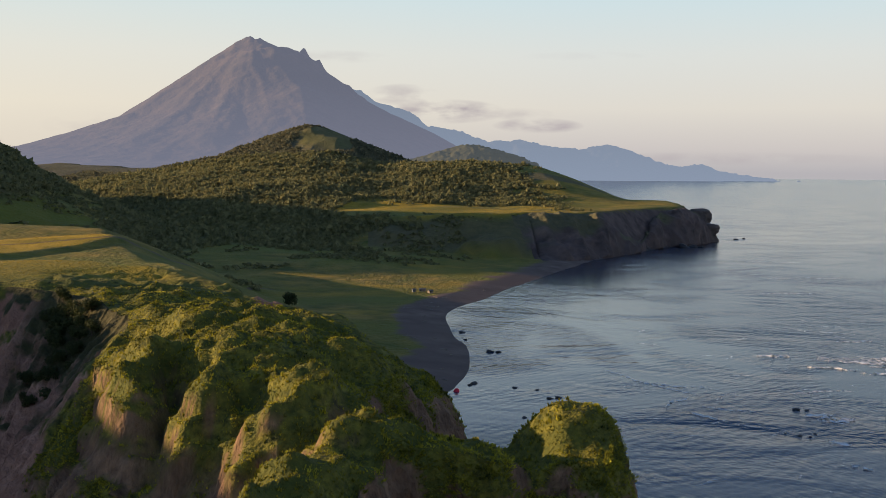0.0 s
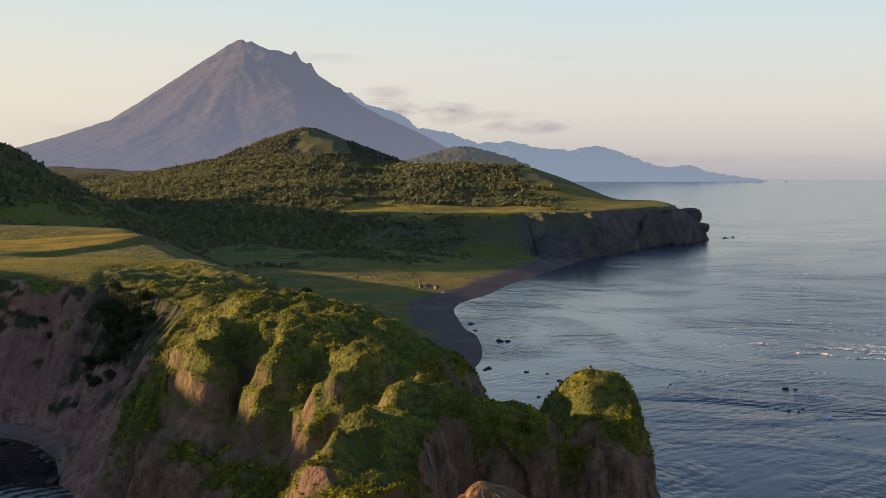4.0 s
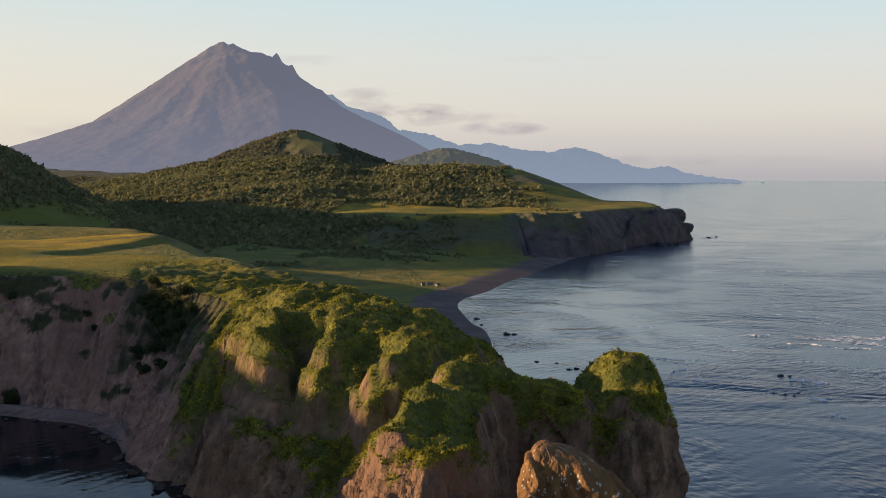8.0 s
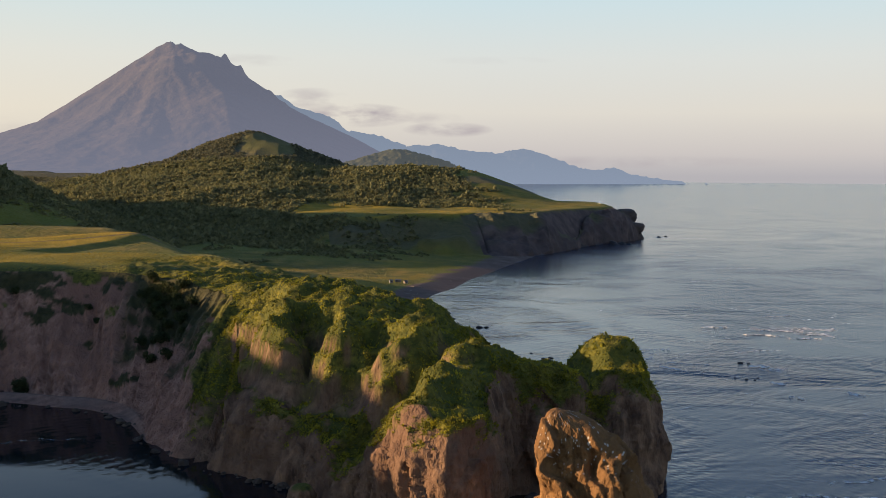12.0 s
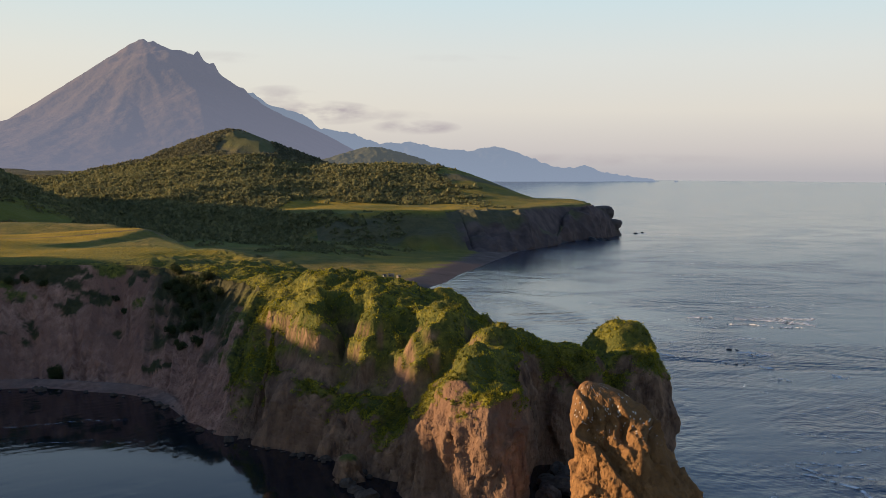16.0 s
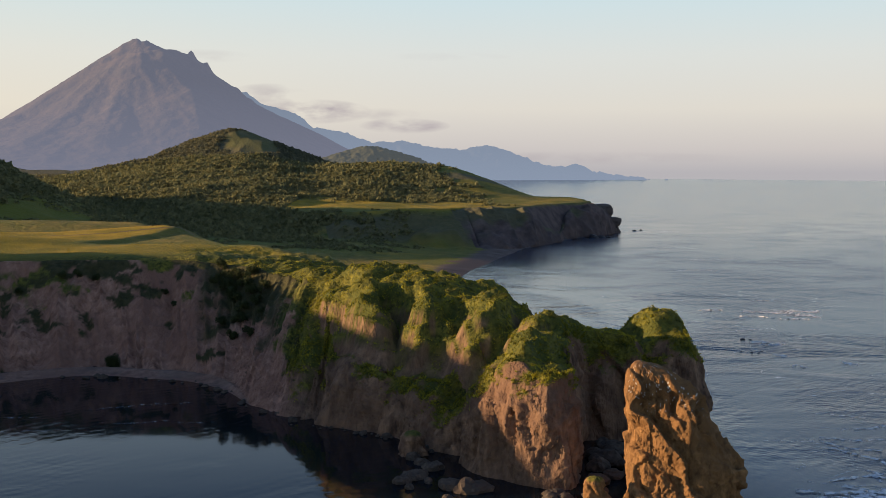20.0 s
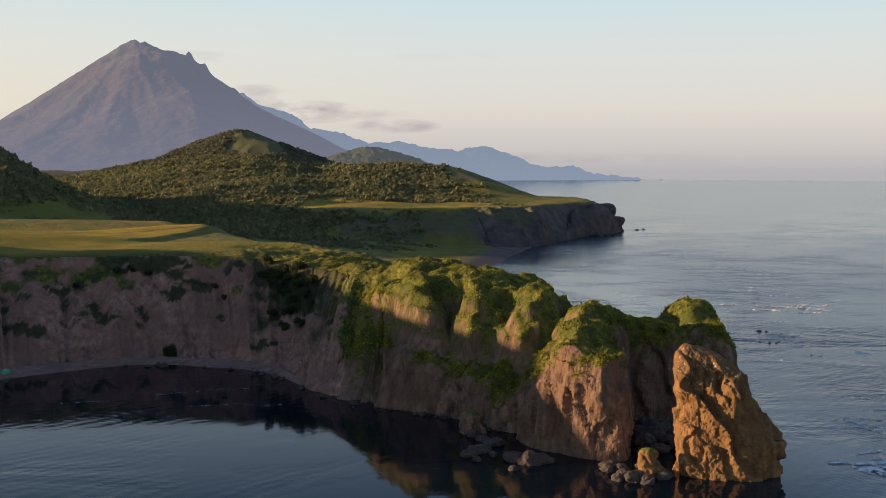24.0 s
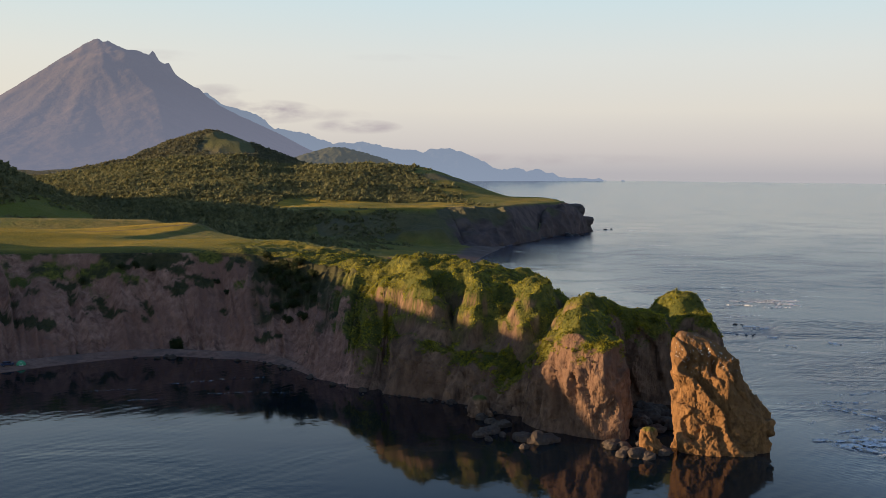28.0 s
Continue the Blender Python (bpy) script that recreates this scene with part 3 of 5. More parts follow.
    ledge = polyline_distance(x, y, TERRACE) * np.where(inside(x, y, TERRACE), 0, 1)
    hills.append(np.interp(0.46 * (131 - x) + 0.89 * (976 - y), [0, 134, 196, 225, 300], [36.5, 33.5, 20, 12, 3]) + 0.008 * (y - 1000) - 0.05 * np.maximum(40 - x, 0) + 1.3 * vnoise(x / 40, y / 40, 5) - np.where((y < 975) & (x < 135), 0.42, 0.80) * ledge * (1 + 0.35 * vnoise(x / 16, y / 16, 2, seed=9)))
    k = 3.0
    stack = [floor, plateau] + hills
    top = np.maximum.reduce(stack)
    z = top + k * np.log(sum(np.exp(np.clip((s - top) / k, -30, 0)) for s in stack)) - k * 0.15
    z = np.where(coast > 0, np.minimum(z, shore + np.clip(coast, 0, 1e9) * np.where((y < 284), 9, 1.3)), shore)
    return z, coast, off, ledge


def axis(*spans):
    out = [np.arange(a, b, s) for a, b, s in spans]
    return np.concatenate(out + [[spans[-1][1]]])


# the ground: one sheet from the headland to the foot of the volcano
gx = axis((-2600, -700, 50), (-700, -216, 6), (-216, 56, 0.9), (56, 460, 5), (460, 900, 40))
gy = axis((132, 412, 0.9), (412, 760, 2.6), (760, 1340, 4.5), (1340, 2000, 9), (2000, 3300, 25))
X, Y = np.meshgrid(gx, gy)
Z, coast, off, ledge = land(X, Y)
slope_y, slope_x = np.gradient(Z, gy, gx)
steep = np.hypot(slope_x, slope_y)
spread = fractal(X / 90, Y / 90, 0, 4, seed=61)
grain = fractal(X / 18, Y / 18, 0, 3, seed=62)
terrace = smooth(6, 0, ledge) * smooth(1200, 1120, Y + 40 * spread) * smooth(215, 160, X + 20 * grain)
near_side, far_side = dip_sides(X)
wavy = Y + 4 * grain
bench = np.maximum(smooth(3, -5, wavy - near_side), smooth(-3, 4, wavy - far_side) * smooth(572, 556, wavy - 0.5 * np.clip(-180 - X, 0, 150)) * smooth(-108, -118, X + 3 * grain))
gold = np.clip(smooth(5, 0, off) * bench * smooth(np.where(X < -100, 352, 374), np.where(X < -100, 358, 386), Y + 3 * grain) * smooth(-1.0, 0.0, spread + 0.5) + terrace * smooth(-0.8, -0.2, spread + grain * 0.3) * smooth(800, 880, Y), 0, 1)
gold = np.maximum(gold, 0.5 * smooth(0.05, 0.6, fractal(X / 55, Y / 30, 0, 4, seed=63)) * smooth(430, 500, Y) * smooth(860, 780, Y) * smooth(-70, -30, X) * smooth(24, 40, coast))
lush = np.where(X < -100, smooth(362, 354, Y), smooth(385, 360, Y)) * smooth(26, 8, off) * (coast > 0)
wooded = smooth(820, 980, Y + 120 * spread + 0.35 * (X + 60)) * (1 - terrace) * smooth(30, 90, coast)
wooded = wooded * np.where(Y < 1010, smooth(50, -70, X + 70 * spread), 1.0)
wooded = np.maximum(wooded, smooth(-120, -150, X + 12 * grain) * smooth(46, 56, Z + 4 * spread) * smooth(560, 600, Y))
open_slope = smooth(150, 200, X + 30 * grain) * smooth(1700, 1500, Y) * (Y > 1000)
wood_shade = np.clip(wooded * (1 - open_slope), 0, 1)
lower = smooth(6, 0, ledge) * smooth(60, 110, 0.46 * (131 - X) + 0.89 * (976 - Y) + 25 * spread) * (Y > 780) * smooth(40, 8, X + 8 * grain)
wood_shade = np.maximum(wood_shade, 0.9 * lower)
gold = gold * (1 - lower)
gold = np.maximum(gold, 0.3 * open_slope * smooth(-0.4, 0.3, spread + grain * 0.4) * smooth(30, 60, coast))
wood_shade = wood_shade * (0.6 + 0.4 * smooth(0.85, 1.15, np.hypot((X + 58) / 40, (Y - 1590) / 95) + 0.2 * grain))
trees_here = wood_shade.copy()
# bluff face darkened with the scrub colour to imitate the shade on it
wood_shade = np.maximum(wood_shade, 0.85 * smooth(3, 14, ledge) * smooth(75, 50, ledge) * (Y > 770) * (X > 0) * smooth(8, 25, coast))
TRACK = [(-260, 520), (-170, 512), (-135, 520), (-107, 533), (-90, 520), (-80, 545), (-70, 590), (-55, 640)]
track = smooth(2.2, 0.8, polyline_distance(X, Y, curve_through(TRACK, 4), closed=False))
sand = smooth(30, 24, coast + 5 * grain) * smooth(4.6, 3.6, Z) * (Y > 330) * (Y < 1150)
wet = sand * smooth(3.2, 1.2, coast + 0.8 * grain)
bare = np.maximum(track, 0) * 0.8 + smooth(0.55, 0.9, steep + 0.25 * grain) * smooth(80, 50, coast) * (Y > 900) * (X > 120)
slip = smooth(1.0, 0.7, np.hypot((X + 31) / 8, (Y - 350) / 17) + 0.35 * grain)
# rock shows through where the headland's flank breaks off above the cove
rock = smooth(22.5, 19.0, Z + 3.0 * grain + 1.5 * fractal(X / 5, Y / 5, 3, 3, seed=64)) * smooth(0.35, 0.7, steep) * smooth(-14, -20, X) * smooth(245, 225, Y) * (Y > 150)
scarp = smooth(1.9, 2.6, steep + 1.3 * fractal(X / 6, Y / 6, 6, 4, seed=65)) * smooth(32, 29, Z) * smooth(6, -6, X) * smooth(270, 250, Y) * (Y > 165)
rock = np.maximum(rock, 0.9 * scarp)
for line, deep, wide in HOLLOWS[:3]:
    rock = rock * (1 - 0.5 * np.exp(-(polyline_distance(X, Y, line, closed=False) / (0.7 * wide)) ** 2))        # the hollows stay green
faces = grid_faces(len(gy), len(gx))
cx, cy = X.ravel()[faces].mean(1), Y.ravel()[faces].mean(1)
skirt = np.vstack([np.array(FOOT, float), EDGE[::-1]])
drop = inside(cx, cy, skirt) & (polyline_distance(cx, cy, EDGE, closed=False) > 0.15) & ((cy < 290) | (cx < -40))
cape_skirt = CAPE_FOOT + CAPE_BRINK[::-1]
drop |= inside(cx, cy, cape_skirt) & (polyline_distance(cx, cy, CAPE_BRINK, closed=False) > 5) & (polyline_distance(cx, cy, [CAPE_FOOT[0], CAPE_BRINK[0]], closed=False) > 8)
drop |= coast.ravel()[faces].max(1) < -12
drop |= (cy < 290) & (coast.ravel()[faces].min(1) < 1.0)
faces = faces[~drop]
used, back = np.unique(faces, return_inverse=True)
ground = mesh_object("ground", np.stack([X, Y, Z], -1).reshape(-1, 3)[used], back.reshape(-1, 4), GROUND,
                     attributes={k: v.ravel()[used] for k, v in dict(gold=gold, lush=lush, wood_shade=wood_shade, sand=sand, bare=bare, wet=wet, slip=slip, rock=rock).items()})
tagged(ground, "grassy coastal land with golden meadows, scrub and black sand beach", "ground", kind="structure")

# the near cliffs: a skin hung between foot and brink
foot, green = curve_through(FOOT, 40), curve_through([(g, 0) for g in GREEN], 40)[:, 0]
brink = np.stack([np.interp(np.linspace(0, 1, len(foot)), np.linspace(0, 1, len(EDGE)), EDGE[:, k]) for k in (0, 1)], -1)
mid = 0.5 * (foot + brink)
run = np.r_[0, np.cumsum(np.hypot(*np.diff(mid, axis=0).T))]
near_u = np.arange(150, run[-1], 0.55)
u = np.concatenate([np.arange(0, 150, 2.0), near_u])
knot = np.interp(u, run, np.linspace(0, len(FOOT) - 1, len(run)))   # place along the plan's numbered corners
foot, brink, green = (np.stack([np.interp(u, run, c) for c in np.atleast_2d(a.T)], -1).squeeze() for a in (foot, brink, green))
width = np.hypot(*(brink - foot).T)
sheer = smooth(34, 14, width)[None]                 # 1: upright tower wall, 0: worn slope
ROWS = 84
v = np.append(np.linspace(0, 1, ROWS - 1), 1.0)[:, None]      # the last row tucks in under the turf
across_sheer = 0.5 * v + 0.5 * v**5
beach_share = 0.18 * (1 - sheer) * smooth(9.4, 7.4, knot)[None]
across = sheer * across_sheer + (1 - sheer) * v
px = foot[None, :, 0] + across * (brink - foot)[None, :, 0]
py = foot[None, :, 1] + across * (brink - foot)[None, :, 1]
rim_z = np.where((brink[:, 0] < -212) | ((knot > 8.5) & (knot < 22)), land(brink[:, 0], brink[:, 1])[0], brow(brink[:, 0], brink[:, 1]) - 1.0)
up_worn = np.where(v < beach_share, 2.1 * v / np.maximum(beach_share, 0.01), 2.1 + (rim_z[None] - 2.1) * np.clip((v - beach_share) / (1 - beach_share), 0, 1) ** 1.05)
pz = -1.5 + (rim_z[None] + 1.5) * v
strand = smooth(0.0, 0.16, beach_share)
pz = pz * (1 - strand) + (up_worn - 1.5 * (1 - v) ** 6) * strand
seam = smooth(46.2, 47.0, knot)[None]
pz = pz + (land(px, py)[0] - 0.7 - pz) * seam
co = np.stack([px, py, pz], -1)
nrm = np.cross(np.gradient(co, axis=1), np.gradient(co, axis=0))
nrm /= np.linalg.norm(nrm, axis=-1, keepdims=True) + 1e-9


def eased(a, reach):
    """A field made smoother along the cliff."""
    return sum(np.roll(a, k, axis=1) for k in range(-reach, reach + 1)) / (2 * reach + 1)


nrm = eased(nrm, 9)
nrm /= np.linalg.norm(nrm, axis=-1, keepdims=True) + 1e-9
body = np.clip(4 * v * (1 - v) + 0.15, 0, 1) * smooth(1.0, 0.93, v) * smooth(0.0, 0.04, v)
gully = ridged(u[None] / 24 + 0.2 * vnoise(u[None] / 9, v * 2, 0, seed=70), 0.3 * v, 0, 2, seed=71) - 0.5
rills = ridged(u[None] / 5.5 + 0.5 * vnoise(u[None] / 12, v * 3, 0, seed=78), 0.8 * v, 0, 3, seed=79) - 0.8
rough_big = facets(px / 6.5, py / 6.5, pz / 17, 1, seed=72) + 0.5 * fractal(px / 5, py / 5, pz / 8, 4, seed=75)
rough_big = sheer * rough_big + (1 - sheer) * eased(rough_big, 4)
flutes = 0.45 * facets(px / 3.2, py / 3.2, pz / 16, 1, seed=73) + 0.5 * (ridged(u[None] / 4.5 + 0.25 * vnoise(u[None] / 5, pz / 9, 0, seed=69), pz / 45, 0, 3, seed=68) - 0.8)
ledges = vnoise(px / 14, py / 14, pz / 1.5, seed=76) + 0.6 * vnoise(px / 6, py / 6, pz / 0.8, seed=77)
rough_fine = facets(px / 1.1, py / 1.1, pz / 1.5, 2, seed=74)
on_beach = (v < beach_share).astype(float)
push = body * (1 - on_beach) * smooth(47.0, 46.2, knot)[None] * ((1 - sheer) * (3.6 * gully * (1 - 0.85 * smooth(10.4, 11.4, knot) * smooth(13.8, 12.8, knot))[None] + 1.5 * rills) + sheer * 1.2 * gully + (0.9 + 1.3 * sheer) * rough_big + 0.9 * flutes + 0.1 * (1 - sheer) * ledges + 0.55 * rough_fine)
co = co + nrm * push[..., None]
tuck = brink + (brink - foot) / width[:, None] * 1.4
co[-1] = np.concatenate([tuck, np.minimum(land(tuck[:, 0], tuck[:, 1])[0] - 0.25, rim_z + 1.5)[:, None]], 1)
co[..., 2] = np.where((v > 0.02) & (co[..., 2] < 0.15) & (on_beach > 0), 0.15, co[..., 2])
nrm2 = np.cross(np.gradient(co, axis=1), np.gradient(co, axis=0))
up = nrm2[..., 2] / (np.linalg.norm(nrm2, axis=-1) + 1e-9)
patch = fractal(co[..., 0] / 13, co[..., 1] / 13, co[..., 2] / 13, 4, seed=75)
veg = smooth(-0.07, 0.07, v - green[None] + 0.36 * patch + 0.3 * (up - 0.45))
in_cove = smooth(10.6, 9.6, knot)[None]
gully_scrub = smooth(7.0, 7.5, knot)[None] * smooth(9.2, 8.7, knot)[None] * smooth(0.4, 0.6, v + 0.25 * patch)
dark = in_cove * np.maximum(gully_scrub, smooth(-0.1, 0.22, fractal(co[..., 0] / 13, co[..., 2] / 11, co[..., 1] / 13, 5, seed=76, gain=0.6) - 0.46 + 0.8 * (v - 0.6))) * (1 - on_beach)
earth = np.clip(in_cove + 0 * v, 0, 1)
sandy = on_beach * (0.35 + 0.3 * smooth(-0.2, 0.3, patch))
flat = co.reshape(-1, 3)
cliff = mesh_object("cliff", flat, grid_faces(ROWS, len(u)), CLIFF,
                    attributes={k: (a + 0 * v).ravel() for k, a in dict(veg=veg * (1 - on_beach), dark=dark, earth=earth, sand=sandy).items()})
tagged(cliff, "steep brown rock cliffs of the headland with green tops", "cliff", kind="structure")

# the sheer cliff of the far cape
def cape_skin():
    f_, b_ = curve_through(CAPE_FOOT, 40), curve_through(CAPE_BRINK, 40)
    m_ = np.r_[0, np.cumsum(np.hypot(*np.diff(f_, axis=0).T))]
    u_ = np.arange(0, m_[-1], 1.3)
    f_, b_ = (np.stack([np.interp(u_, m_, a_[:, k]) for k in (0, 1)], -1) for a_ in (f_, b_))
    v_ = np.linspace(0, 1, 44)[:, None]
    wall = smooth(70, 130, u_)[None]
    go = wall * (0.45 * v_ + 0.55 * v_**4) + (1 - wall) * v_
    x_, y_ = (f_[None, :, k] + go * (b_ - f_)[None, :, k] for k in (0, 1))
    rim_ = land(b_[:, 0], b_[:, 1])[0]
    z_ = -1.5 + (rim_[None] + 1.5) * v_
    z_ = land(x_, y_)[0] - 1.0 + (z_ - land(x_, y_)[0] + 1.0) * smooth(6, 34, u_)[None]
    co_ = np.stack([x_, y_, z_], -1)
    n_ = np.cross(np.gradient(co_, axis=1), np.gradient(co_, axis=0))
    n_ /= np.linalg.norm(n_, axis=-1, keepdims=True) + 1e-9
    hold = smooth(10, 40, u_)[None] * smooth(0, 0.05, v_) * smooth(1, 0.9, v_)
    column = (ridged(u_[None] / 26, 0.3 * v_, 0, 2, seed=55) + 0.5) * 3.0
    co_ = co_ + n_ * (hold * (column + 2 * fractal(x_ / 22, y_ / 22, z_ / 30, 3, seed=56) + 1.6 * (ridged(x_ / 12, y_ / 12, z_ / 30, 2, seed=57) - 0.8)))[..., None]
    green_ = smooth(-0.1, 0.15, v_ - 0.45 - 0.4 * wall + 0.3 * fractal(x_ / 30, y_ / 30, z_ / 30, 3, seed=58))
    ob = mesh_object("cape_cliff", co_.reshape(-1, 3), grid_faces(44, len(u_)), CAPE, attributes=dict(veg=green_.ravel()))
    return tagged(ob, "dark brown columned sea cliff of the far cape", "cliff", kind="structure")


cape_skin()

# the sea, which rises a little far out to stand in for the horizon's distance
sx = np.sign(np.linspace(-1, 1, 321)) * np.abs(np.linspace(-1, 1, 321)) ** 2 * 4600
sy = np.concatenate([np.linspace(-1800, 0, 20), (np.linspace(0, 1, 140)[1:] ** 2) * 4800])
SX, SY = np.meshgrid(sx, sy)
calm = smooth(70, 15, SX - 0.02 * SY) * smooth(420, 250, SY) + smooth(120, 20, SX - 0.15 * SY) * smooth(250, 420, SY) * smooth(1150, 850, SY) * 0.5 + 0.44 * smooth(450, 1300, SY)
SZ = 47.6 * np.clip((SY - 1700) / 3100, 0, 1) ** 2
sea = mesh_object("water", np.stack([SX, SY, SZ], -1).reshape(-1, 3), grid_faces(len(sy), len(sx)), SEA, attributes=dict(calm=np.clip(calm, 0, 1).ravel(), open_sea=np.clip(np.maximum(smooth(-5, 45, SX - 0.1 * SY), smooth(280, 330, SY)), 0, 1).ravel()))
tagged(sea, "blue-grey evening sea with low swell, calm in the cove", "sea", kind="structure")

# the volcano and the ranges behind it
vx, vy = np.meshgrid(np.linspace(-2400, 1000, 480), np.linspace(2700, 4500, 200))
LEFT = ([0, 30, 91, 192, 293, 394, 464, 534, 593, 692, 790, 1000, 1400, 2000, 3200], [543, 531, 493, 427, 360, 294, 247, 222, 200, 170, 142, 105, 72, 48, 30])
RIGHT = ([0, 36, 90, 147, 192, 250, 273, 334, 416, 520, 624, 724, 900, 1200, 3200], [543, 530, 511, 490, 485, 453, 426, 382, 322, 271, 222, 172, 92, 40, 20])
SPUR = [(-426, 4127), (-300, 3850), (-215, 3700), (-170, 3300)]


def volcano_height(x, y):
    """A steep western flank, a broken eastern one, and the spur that comes down between them."""
    r, ang = np.hypot(x + 426, y - 4127), np.arctan2(y - 4127, x + 426)
    east = smooth(-0.6, 0.6, np.cos(ang))
    h = np.interp(r, *LEFT) * (1 - east) + np.interp(r, *RIGHT) * east
    crest = np.exp(-((y - 4127) / 45) ** 2)
    for at, up_, wide in ((-234, 27, 15), (-283, -15, 20), (-406, -12, 9), (-389, 6, 8), (-178, 14, 10), (-70, 9, 14), (-20, 7, 12)):
        h = h + up_ * crest * np.exp(-((x - at) / wide) ** 2)
    for line, high, wide in ((SPUR, 46, 190), ([(-426, 4127), (-520, 3900), (-640, 3640), (-700, 3400)], 13, 90), ([(-426, 4127), (-430, 3900), (-470, 3650), (-480, 3400)], 13, 90), ([(-426, 4127), (-600, 4000), (-800, 3800)], 14, 80)):
        away = polyline_distance(x, y, line, closed=False)
        h = h + high * np.interp(r, [40, 300, 480, 800, 1050], [0.1, 0.45, 1, 0.7, 0]) * np.clip(1 - away / wide, 0, 1) ** 1.3
    wander = 0.05 * vnoise(r / 130, ang * 3, 0, seed=84)
    fade = smooth(40, 260, r) * smooth(1300, 450, r)
    gullies = (ridged((ang + wander) * 4.0, r / 900, 0, 3, seed=80) - 1.15) * fade * 4.5
    crag = (ridged(x / 50, y / 50, 0, 3, seed=81) - 0.9) * 4 * smooth(300, 30, r)
    sea_side = smooth(380, 820, x) * (h + 30)
    return h + gullies + crag + 2.5 * fractal(x / 60, y / 60, 0, 3, seed=82) - sea_side


vz = volcano_height(vx, vy)
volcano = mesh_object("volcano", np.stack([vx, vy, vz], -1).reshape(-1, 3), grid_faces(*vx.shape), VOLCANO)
tagged(volcano, "tall grey-brown volcano cone with gullied slopes and jagged summit", "volcano", kind="structure")


# the wooded hill between the valley and the volcano, its haze painted into the material
hx, hy = np.meshgrid(np.linspace(-60, 520, 200), np.linspace(2150, 2800, 160))
hz = np.minimum(cone(hx, hy, 230, 2497, 129, 0.42, 45, 0.85), land(hx, hy)[0] + 6) + 3.0 * (ridged(hx / 60, hy / 60, 0, 3, seed=86) - 0.8) + 2.2 * fractal(hx / 9, hy / 9, 0, 3, seed=87)
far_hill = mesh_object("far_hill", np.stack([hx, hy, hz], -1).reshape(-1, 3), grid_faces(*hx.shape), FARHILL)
tagged(far_hill, "hazy wooded round hill before the volcano", "hill", kind="structure")


def far_range(name, label, crest, y0, depth, seed):
    """A ridge of hills with a wandering crest line."""
    cx, cz = np.array(crest, float).T
    x, y = np.meshgrid(np.linspace(cx[0], cx[-1], 260), np.linspace(y0 - depth, y0 + 60, 50))
    line = np.interp(x, cx, cz)
    away = np.clip((y0 - y) / depth, 0, 1)
    z = line * (1 - away) ** 0.85 + (1 - away) * away * 70 * ridged(x / 170, y / 200, 0, 4, seed=seed) + (1 - away) * 6 * ridged(x / 45, y / 60, 0, 3, seed=seed + 5)
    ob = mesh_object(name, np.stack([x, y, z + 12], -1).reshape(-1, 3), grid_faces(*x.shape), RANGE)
    return tagged(ob, label, "mountains", kind="structure")


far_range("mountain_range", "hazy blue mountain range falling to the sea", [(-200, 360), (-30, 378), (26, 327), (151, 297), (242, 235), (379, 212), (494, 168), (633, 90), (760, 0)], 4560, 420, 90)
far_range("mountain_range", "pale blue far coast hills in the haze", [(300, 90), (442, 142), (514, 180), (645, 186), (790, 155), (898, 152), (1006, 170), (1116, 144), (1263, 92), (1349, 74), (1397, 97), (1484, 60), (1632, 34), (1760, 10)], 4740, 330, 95)

